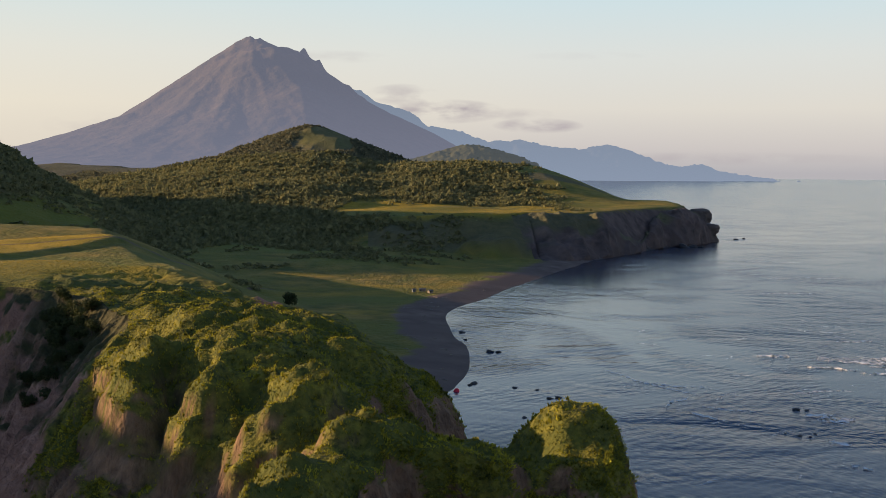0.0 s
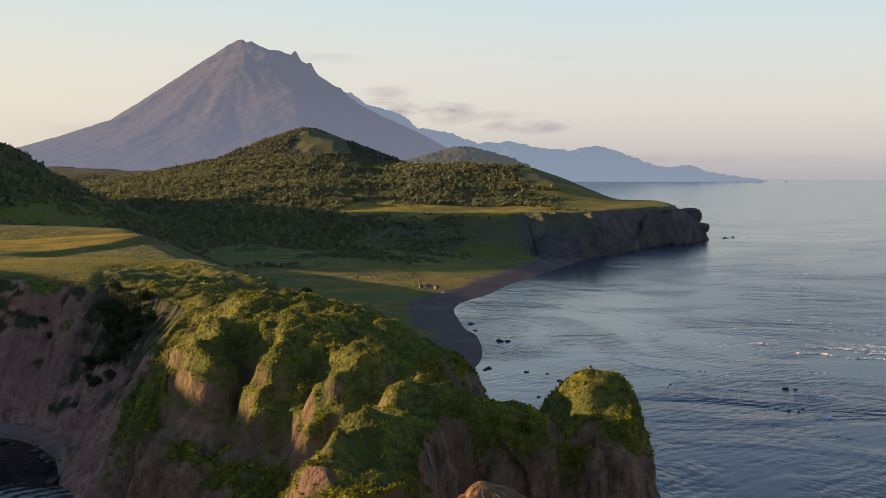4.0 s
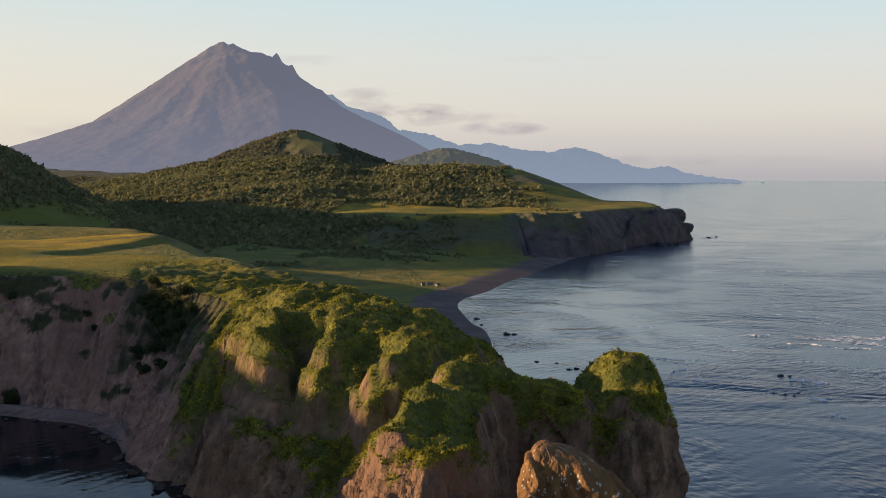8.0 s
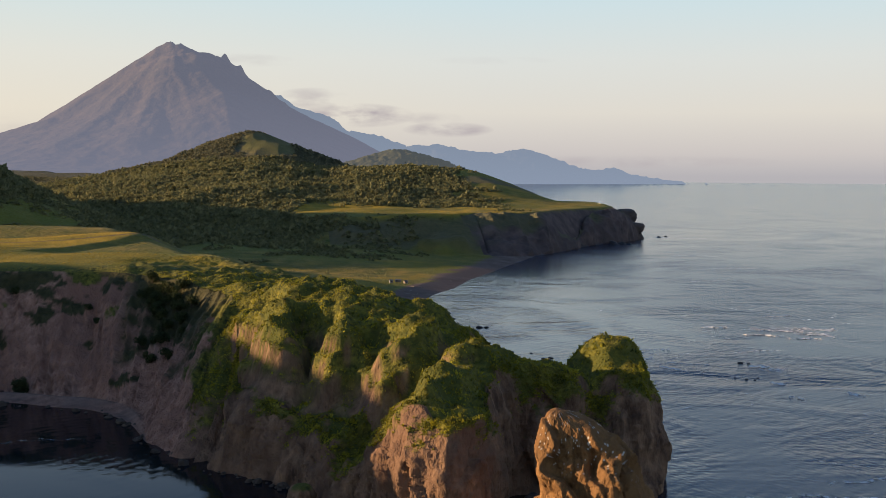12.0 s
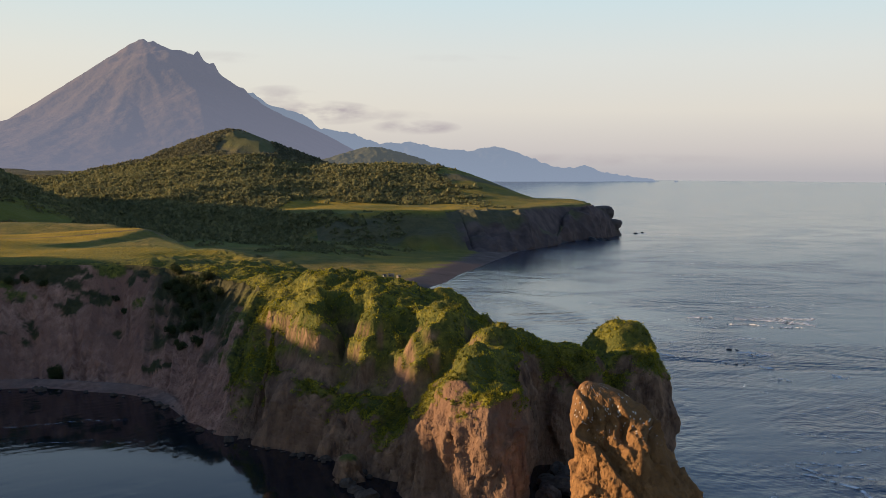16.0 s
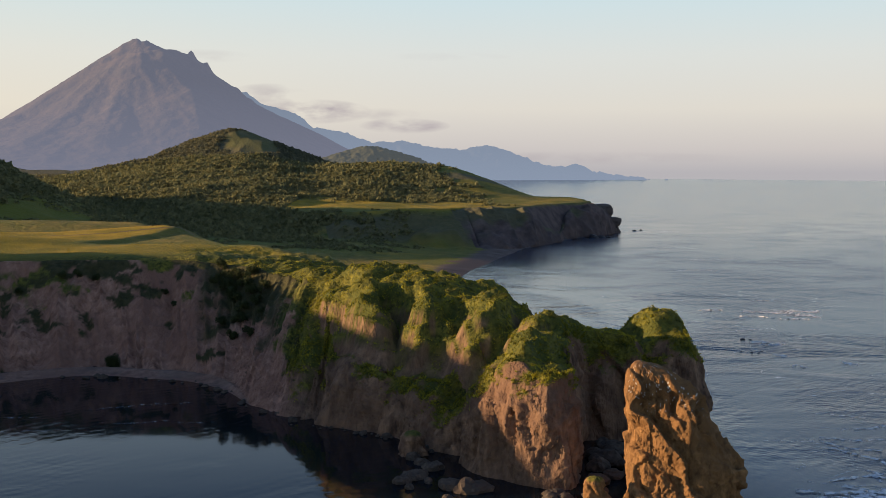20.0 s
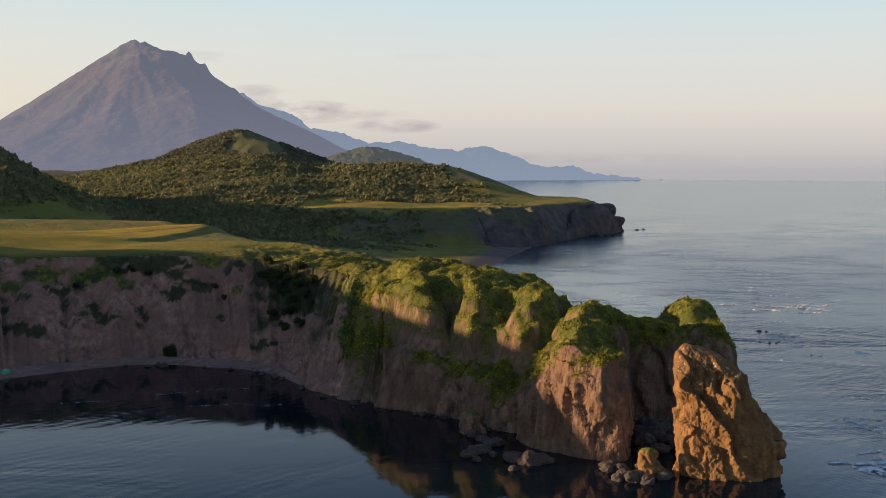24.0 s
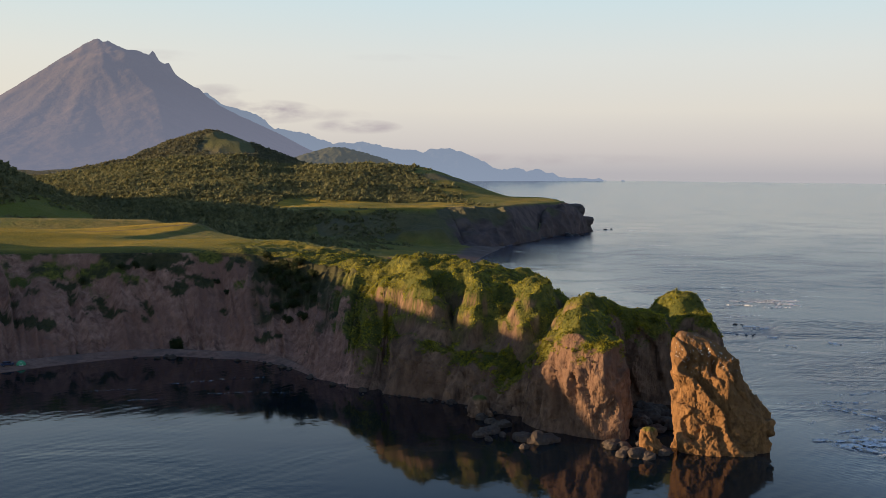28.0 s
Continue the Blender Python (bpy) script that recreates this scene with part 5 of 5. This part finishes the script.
def tree(x, y, z, height, spread, leaves, seed, label, lobes=9, thing="tree"):
    """Tapered trunk, limbs, and a crown of many small leaves in clumps."""
    rr = random.Random(seed)
    root = tagged(new(thing), label, "tree")
    root.location = (x, y, z)
    bm = bmesh.new()
    bmesh.ops.create_cone(bm, cap_ends=True, segments=8, radius1=height * 0.045, radius2=height * 0.02, depth=height * 0.6, matrix=Matrix.Translation((0, 0, height * 0.28)))
    part("trunk", bm, BARK, root)
    centres = []
    for n in range(lobes):
        a, up_ = n * 2.4 + rr.uniform(-0.3, 0.3), rr.uniform(0.35, 0.95)
        out = spread * rr.uniform(0.35, 0.8) * (1.15 - up_ * 0.7)
        c = Vector((math.cos(a) * out, math.sin(a) * out, height * up_))
        centres.append((c, spread * rr.uniform(0.32, 0.5)))
        if n < 5:
            bm = bmesh.new()
            start = Vector((0, 0, height * 0.38))
            way = c - start
            m = Matrix.Translation(start + way / 2) @ way.to_track_quat("Z", "Y").to_matrix().to_4x4()
            bmesh.ops.create_cone(bm, cap_ends=True, segments=6, radius1=height * 0.018, radius2=height * 0.006, depth=way.length, matrix=m)
            part("limb", bm, BARK, root)
    verts, nr = [], np.random.default_rng(seed)
    for c, size in centres:
        k = 170
        d = nr.normal(0, 1, (k, 3))
        d /= np.linalg.norm(d, axis=1, keepdims=True)
        p = np.array(c) + d * size * nr.uniform(0.55, 1.1, (k, 1))
        t1 = np.cross(d, nr.normal(0, 1, (k, 3)))
        t1 /= np.linalg.norm(t1, axis=1, keepdims=True) + 1e-9
        t2 = np.cross(d, t1) + 0.5 * d
        s_ = size * nr.uniform(0.12, 0.26, (k, 1))
        verts.append(np.stack([p - t1 * s_, p + t1 * s_, p + t2 * s_ * 1.4], 1))
    verts = np.concatenate(verts).reshape(-1, 3)
    mesh_object("crown", verts, np.arange(len(verts)).reshape(-1, 3), leaves, root, shade=False)
    return root


def ground_at(x, y):
    return float(land(np.array([float(x)]), np.array([float(y)]))[0][0])


def cliff_at(x, y):
    """Height of the cliff's skin at a place of the plan."""
    return float(flat[np.argmin((flat[:, 0] - x) ** 2 + (flat[:, 1] - y) ** 2), 2])


tree(-38, 547, ground_at(-38, 547) - 0.2, 5.0, 4.2, DARKLEAF, 3, "round dark green bush standing alone in the meadow", thing="bush")
tree(-129, 304, cliff_at(-129, 304) - 0.3, 6.0, 3.6, DARKLEAF, 4, "leafy dark tree at the foot of the cove cliff")
for n, (x, y, h) in enumerate(((-88, 331, 4), (-84, 326, 5), (-81, 318, 5), (-79, 310, 4.5), (-86, 318, 4), (-77, 300, 4), (-82, 302, 4), (-75, 290, 3.5), (-90, 338, 4), (-78, 322, 4.5),
                               (-85, 312, 5), (-83, 296, 4.5), (-80, 286, 4), (-88, 324, 5), (-92, 330, 4), (-74, 306, 4), (-90, 300, 3.5), (-86, 288, 3.5), (-152, 346, 3), (-146, 345, 3.5), (-139, 346, 3), (-168, 343, 2.6), (-112, 335, 2.6), (-108, 328, 2.5))):
    tree(x, y, cliff_at(x, y) - 0.6, h, h * 0.75, DARKLEAF, 20 + n, "dark leafy shrub clinging to the cove cliff", lobes=6, thing="shrub")

# ---------------------------------------------------------------- foam
def foam_material():
    m = bpy.data.materials.new("sea_foam")
    m.use_nodes = True
    nt = m.node_tree
    bsdf, out = nt.nodes["Principled BSDF"], nt.nodes["Material Output"]
    bsdf.inputs["Base Color"].default_value = (0.9, 0.9, 0.9, 1)
    bsdf.inputs["Roughness"].default_value = 0.6
    geo, tex, ramp = nt.nodes.new("ShaderNodeNewGeometry"), nt.nodes.new("ShaderNodeTexNoise"), nt.nodes.new("ShaderNodeValToRGB")
    tex.inputs["Scale"].default_value, tex.inputs["Detail"].default_value = 0.5, 9.0
    mask, mul = nt.nodes.new("ShaderNodeAttribute"), nt.nodes.new("ShaderNodeMath")
    mask.attribute_name = "thick"
    mul.operation = "MULTIPLY"
    ramp.color_ramp.elements[0].position, ramp.color_ramp.elements[1].position = 0.42, 0.54
    clear, mix = nt.nodes.new("ShaderNodeBsdfTransparent"), nt.nodes.new("ShaderNodeMixShader")
    nt.links.new(geo.outputs["Position"], tex.inputs["Vector"])
    nt.links.new(tex.outputs["Fac"], ramp.inputs[0])
    nt.links.new(ramp.outputs[0], mul.inputs[0])
    nt.links.new(mask.outputs["Fac"], mul.inputs[1])
    nt.links.new(mul.outputs[0], mix.inputs[0])
    nt.links.new(clear.outputs[0], mix.inputs[1])
    nt.links.new(bsdf.outputs[0], mix.inputs[2])
    nt.links.new(mix.outputs[0], out.inputs["Surface"])
    return m


FOAM = foam_material()
streaks = []
fr = random.Random(51)
for n in range(110):
    y = fr.uniform(110, 560)
    streaks.append((fr.uniform(30 + 0.16 * y, 70 + 0.40 * y), y, fr.choice([-35, -15, 10, 50]) + fr.uniform(-14, 14), fr.uniform(5, 22), fr.uniform(0.5, 1.0), fr.uniform(0.08, 0.22)))
fv, ff, fa = [], [], []
for x, y, turn, length, wide, thick in ((160, 433, -20, 14, 3.4, 0.9), (190, 416, -38, 30, 4.0, 0.7), (198, 404, -50, 22, 7.0, 0.5), (205, 420, 10, 26, 9, 0.5), (188, 425, 15, 34, 14, 0.2), (136, 322, -55, 13, 6, 1.0), (138, 318, 10, 12, 5, 0.5), (127, 291, -50, 7, 2.6, 0.9), (122, 266, -60, 7, 2.0, 0.9),
                                       (100, 380, -60, 60, 1.4, 0.4), (110, 335, -20, 18, 1.2, 0.4), (143, 268, -60, 8, 2.5, 0.9), (186, 393, -20, 16, 2.2, 0.9), (172, 405, -25, 20, 1.6, 0.9), (97, 345, 60, 22, 1.0, 0.55), (104, 372, -30, 26, 0.9, 0.5), (100, 325, -55, 14, 1.0, 0.7),
                                       (52, 104, 60, 24, 9, 0.9), (58, 98, 40, 16, 5, 0.7), (46, 112, -30, 14, 1.4, 0.7), (72, 136, -68, 34, 1.3, 0.6), (80, 158, -20, 22, 1.2, 0.45), (66, 118, -80, 22, 3.0, 0.5), (92, 170, 25, 26, 1.2, 0.4), (62, 108, 15, 18, 5, 0.5), (60, 122, 20, 20, 1.2, 0.5), (75, 150, -40, 26, 1.2, 0.5), (66, 96, 10, 30, 8, 0.4), (150, 360, 5, 24, 1.5, 0.4), (210, 470, 0, 20, 1.6, 0.5),
                                       (-120, 233, 4, 26, 0.8, 0.35), (-104, 236, -8, 12, 0.9, 0.35), (-150, 222, 6, 22, 1.0, 0.3), (-112, 212, -5, 24, 0.8, 0.3), (-96, 208, 0, 12, 0.7, 0.3), (-140, 205, 12, 20, 1.0, 0.25), (-70, 216, -5, 8, 0.7, 0.3),
                                       (395, 1190, 5, 30, 3, 0.5), (430, 1180, 0, 40, 3, 0.35), (330, 900, -4, 50, 2.5, 0.3), (300, 760, 4, 60, 2.0, 0.3), (250, 660, -3, 40, 2.0, 0.35), *streaks):
    n, k = 24, 5
    s_ = np.linspace(-0.5, 0.5, n)[:, None]
    w_ = np.linspace(-0.5, 0.5, k)[None]
    bend = length * 0.10 * vnoise(s_ * 3.1 + x, y, 0, seed=5) + wide * 0.6 * vnoise(s_ * 9 + x, y * 0.3, 1, seed=6)
    a = radians(turn)
    lx, ly = s_ * length + 0 * w_, w_ * 1.6 * wide * (1.1 - np.abs(2 * s_)) + bend
    base = len(fv) * n * k
    fv.append(np.stack([x + lx * math.cos(a) - ly * math.sin(a), y + lx * math.sin(a) + ly * math.cos(a), 0.05 + 0.8 * thick * (1 - np.abs(2 * w_)) * (0.6 + 0.4 * vnoise(s_ * length * 0.8, w_ * 4 + x, 0, seed=8))], -1).reshape(-1, 3))
    ff.append(grid_faces(n, k) + base)
    fa.append((min(1.0, (1.8 if x > -60 else 0.7) * thick) * smooth(0.5, 0.2, np.abs(w_)) * smooth(0.5, 0.35, np.abs(s_))).ravel())
foam = mesh_object("sea_foam", np.vstack(fv), np.vstack(ff), FOAM, attributes=dict(thick=np.concatenate(fa)))
tagged(foam, "white foam streaks of small breaking waves", "foam", kind="stuff")

# ---------------------------------------------------------------- small things people left on the shore
def paint(name, colour, rough=0.6):
    return material(name, [tuple(c * 0.85 for c in colour), colour, tuple(c * 0.93 for c in colour)], 3.0, rough=rough, bump=0.1, bump_scale=8, distance=0.02)


RED, GREENCLOTH, WHITE, BLUE, GREYTIN, GLASS, TYRE, PLANK = (paint("red_cloth", (0.75, 0.03, 0.06)), paint("green_cloth", (0.12, 0.42, 0.22)), paint("white_paint", (0.75, 0.75, 0.72)), paint("blue_paint", (0.03, 0.05, 0.12), 0.3),
                                              paint("grey_tin", (0.22, 0.23, 0.24)), paint("dark_glass", (0.02, 0.02, 0.025), 0.1), paint("rubber", (0.02, 0.02, 0.02)), paint("weathered_plank", (0.25, 0.21, 0.17)))


def box(bm, x, y, z, sx, sy, sz, turn=0.0):
    bmesh.ops.create_cube(bm, size=1, matrix=Matrix.LocRotScale((x, y, z), Euler((0, 0, turn)), (sx, sy, sz)))
    return bm


def dome_tent(x, y, z, long, wide, high, cloth, fly, turn, label):
    """A ridge of two crossing hoops with a sagging skin, a door flap and guy pegs."""
    root = tagged(new("tent"), label, "tent")
    root.matrix_world = pose(x, y, z, 0, 0, turn)
    bm = bmesh.new()
    bmesh.ops.create_icosphere(bm, subdivisions=4, radius=1)
    bmesh.ops.bisect_plane(bm, geom=bm.verts[:] + bm.edges[:] + bm.faces[:], plane_co=(0, 0, 0), plane_no=(0, 0, -1), clear_outer=True)
    for vert in bm.verts:
        a = math.atan2(vert.co.y, vert.co.x)
        vert.co.x *= long / 2 * (0.9 + 0.12 * abs(math.cos(2 * a)))
        vert.co.y *= wide / 2 * (0.9 + 0.12 * abs(math.cos(2 * a)))
        vert.co.z *= high * (0.94 + 0.06 * abs(math.cos(2 * a)))
    part("canopy", bm, cloth, root, smooth_faces=True)
    bm = bmesh.new()
    flap = [bm.verts.new(p) for p in ((-0.3 * wide, -wide * 0.52, 0.02), (0.3 * wide, -wide * 0.52, 0.02), (0.05 * wide, -wide * 0.36, high * 0.75), (-0.05 * wide, -wide * 0.36, high * 0.75))]
    bm.faces.new(flap)
    bmesh.ops.solidify(bm, geom=bm.faces[:], thickness=0.03)
    part("door_flap", bm, fly, root)
    return root


dome_tent(29, 365.5, ground_at(29, 365.5), 2.2, 1.9, 1.35, RED, RED, 25, "bright red dome tent on the dark sand beach")
dome_tent(-184, 276, max(cliff_at(-184, 276), 0.3), 3.4, 2.6, 1.8, GREENCLOTH, WHITE, 10, "green dome tent with a white flap on the cove beach")


def parked_car(x, y, z, turn, body_colour, label):
    """An off-road estate: body, cabin, windows, wheels with rims, lamps."""
    root = tagged(new("car"), label, "car")
    root.matrix_world = pose(x, y, z, 0, 0, turn)
    bm = bmesh.new()
    box(bm, 0, 0, 0.72, 4.4, 1.75, 0.62)
    bmesh.ops.bevel(bm, geom=bm.edges[:], offset=0.12, segments=2, affect="EDGES")
    body = part("body", bm, body_colour, root)
    bm = bmesh.new()
    box(bm, -0.25, 0, 1.35, 2.9, 1.55, 0.68)
    for vert in bm.verts:
        if vert.co.z > 1.3:
            vert.co.x = -0.25 + (vert.co.x + 0.25) * 0.84
            vert.co.y *= 0.88
    bmesh.ops.bevel(bm, geom=bm.edges[:], offset=0.06, segments=2, affect="EDGES")
    cabin = part("cabin", bm, body_colour, root)
    for sy_ in (-1, 1):
        for xx in (-1.05, 0.0, 0.75):
            bm = bmesh.new()
            box(bm, xx - 0.1, sy_ * 0.745, 1.36, 0.7, 0.05, 0.42)
            part("window", bm, GLASS, cabin)
    for xx, sign in ((1.17, 1), (-1.66, -1)):
        bm = bmesh.new()
        box(bm, xx, 0, 1.36, 0.06, 1.25, 0.42)
        part("windscreen", bm, GLASS, cabin)
    for xx in (-1.4, 1.4):
        for yy in (-0.8, 0.8):
            bm = bmesh.new()
            bmesh.ops.create_cone(bm, cap_ends=True, segments=18, radius1=0.38, radius2=0.38, depth=0.24, matrix=Matrix.Translation((xx, yy, 0.38)) @ Matrix.Rotation(math.pi / 2, 4, "X"))
            tyre = part("wheel", bm, TYRE, root)
            bm = bmesh.new()
            bmesh.ops.create_cone(bm, cap_ends=True, segments=12, radius1=0.2, radius2=0.2, depth=0.26, matrix=Matrix.Translation((xx, yy, 0.38)) @ Matrix.Rotation(math.pi / 2, 4, "X"))
            part("rim", bm, GREYTIN, tyre)
    for yy in (-0.6, 0.6):
        bm = bmesh.new()
        box(bm, 2.2, yy, 0.8, 0.06, 0.3, 0.18)
        part("headlight", bm, WHITE, body)
    return root


parked_car(-188.5, 274, max(cliff_at(-188.5, 274), 0.3) - 0.02, 20, BLUE, "dark blue off-road car parked beside the green tent")


def shed(x, y, turn, long, wide, high, wall, roof_mat, label):
    """A small hut: walls, gabled roof with eaves, door and window."""
    root = tagged(new("shed"), label, "shed")
    root.matrix_world = pose(x, y, ground_at(x, y) - 0.05, 0, 0, turn)
    bm = bmesh.new()
    p = [bm.verts.new(c) for c in ((-long / 2, -wide / 2, 0), (long / 2, -wide / 2, 0), (long / 2, wide / 2, 0), (-long / 2, wide / 2, 0), (-long / 2, -wide / 2, high), (long / 2, -wide / 2, high),
                                   (long / 2, wide / 2, high), (-long / 2, wide / 2, high), (-long / 2, 0, high * 1.4), (long / 2, 0, high * 1.4))]
    for f in ((0, 1, 5, 4), (2, 3, 7, 6), (1, 2, 6, 9, 5), (3, 0, 4, 8, 7), (4, 5, 9, 8), (6, 7, 8, 9), (3, 2, 1, 0)):
        bm.faces.new([p[k] for k in f])
    walls = part("wall", bm, wall, root)
    for sign in (-1, 1):
        bm = bmesh.new()
        e = [bm.verts.new(c) for c in ((-long / 2 - 0.25, sign * (wide / 2 + 0.3), high - 0.15), (long / 2 + 0.25, sign * (wide / 2 + 0.3), high - 0.15), (long / 2 + 0.25, 0, high * 1.4 + 0.06), (-long / 2 - 0.25, 0, high * 1.4 + 0.06))]
        bm.faces.new(e if sign < 0 else e[::-1])
        bmesh.ops.solidify(bm, geom=bm.faces[:], thickness=-0.08)
        part("roof", bm, roof_mat, root)
    bm = bmesh.new()
    box(bm, long * 0.2, -wide / 2 - 0.02, high * 0.42, 0.8, 0.06, high * 0.8)
    part("door", bm, PLANK, walls)
    bm = bmesh.new()
    box(bm, -long * 0.2, -wide / 2 - 0.02, high * 0.6, 0.7, 0.05, 0.6)
    part("window", bm, GLASS, walls)
    return root


shed(26, 640, 20, 2.0, 1.6, 1.5, GREYTIN, GREYTIN, "pale small beach hut with a tin roof at the meadow edge")
shed(31, 645, -10, 3.6, 2.0, 1.4, GREYTIN, GREYTIN, "low grey tin shed behind the beach")
shed(35, 637, 35, 2.4, 2.0, 1.4, PLANK, GREYTIN, "weathered plank shed on the upper beach")


def beacon(x, y):
    """A lattice beacon: four legs, braces, platform and lantern."""
    root = tagged(new("beacon_tower"), "small dark beacon tower on the grassy hilltop", "beacon")
    root.location = (x, y, ground_at(x, y) - 0.1)
    for sx_ in (-1, 1):
        for sy_ in (-1, 1):
            bm = bmesh.new()
            a, b = Vector((sx_ * 1.1, sy_ * 1.1, 0)), Vector((sx_ * 0.5, sy_ * 0.5, 5.5))
            m = Matrix.Translation((a + b) / 2) @ (b - a).to_track_quat("Z", "Y").to_matrix().to_4x4()
            bmesh.ops.create_cone(bm, cap_ends=True, segments=6, radius1=0.12, radius2=0.1, depth=(b - a).length, matrix=m)
            part("leg", bm, TYRE, root)
    for zz in (1.8, 3.6):
        bm = bmesh.new()
        k = 1.1 - 0.6 * zz / 5.5
        for sx_, sy_, w_, d_ in ((0, 1, 2 * k, 0.1), (0, -1, 2 * k, 0.1), (1, 0, 0.1, 2 * k), (-1, 0, 0.1, 2 * k)):
            box(bm, sx_ * k, sy_ * k, zz, w_, d_, 0.12)
        part("brace", bm, TYRE, root)
    bm = bmesh.new()
    box(bm, 0, 0, 5.55, 1.6, 1.6, 0.14)
    part("platform", bm, TYRE, root)
    bm = bmesh.new()
    bmesh.ops.create_cone(bm, cap_ends=True, segments=12, radius1=0.5, radius2=0.4, depth=1.3, matrix=Matrix.Translation((0, 0, 6.25)))
    part("lantern", bm, GREYTIN, root)
    return root


beacon(222, 1490)
for n in range(26):
    k = rng.uniform(0.3, 9.0)
    i = int(k)
    bx = BAY[i][0] + (k - i) * (BAY[i + 1][0] - BAY[i][0]) - rng.uniform(8, 30)
    by = BAY[i][1] + (k - i) * (BAY[i + 1][1] - BAY[i][1])
    root = tagged(new("driftwood"), "grey driftwood log lying on the dark sand", "driftwood", "driftwood on the beach")
    root.matrix_world = pose(bx, by, ground_at(bx, by) + 0.1, 0, 0, rng.uniform(0, 180))
    bm = bmesh.new()
    ln = rng.uniform(1.5, 4.5)
    bmesh.ops.create_cone(bm, cap_ends=True, segments=8, radius1=0.22, radius2=0.12, depth=ln, matrix=Matrix.Rotation(math.pi / 2, 4, "Y"))
    for vert in bm.verts:
        vert.co.y += 0.25 * math.sin(vert.co.x * 0.9)
    part("log", bm, PLANK, root)
    bm = bmesh.new()
    bmesh.ops.create_cone(bm, cap_ends=True, segments=6, radius1=0.09, radius2=0.04, depth=0.9, matrix=Matrix.Translation((0.2, 0.1, 0.35)) @ Matrix.Rotation(0.6, 4, "X"))
    part("branch_stub", bm, PLANK, root)
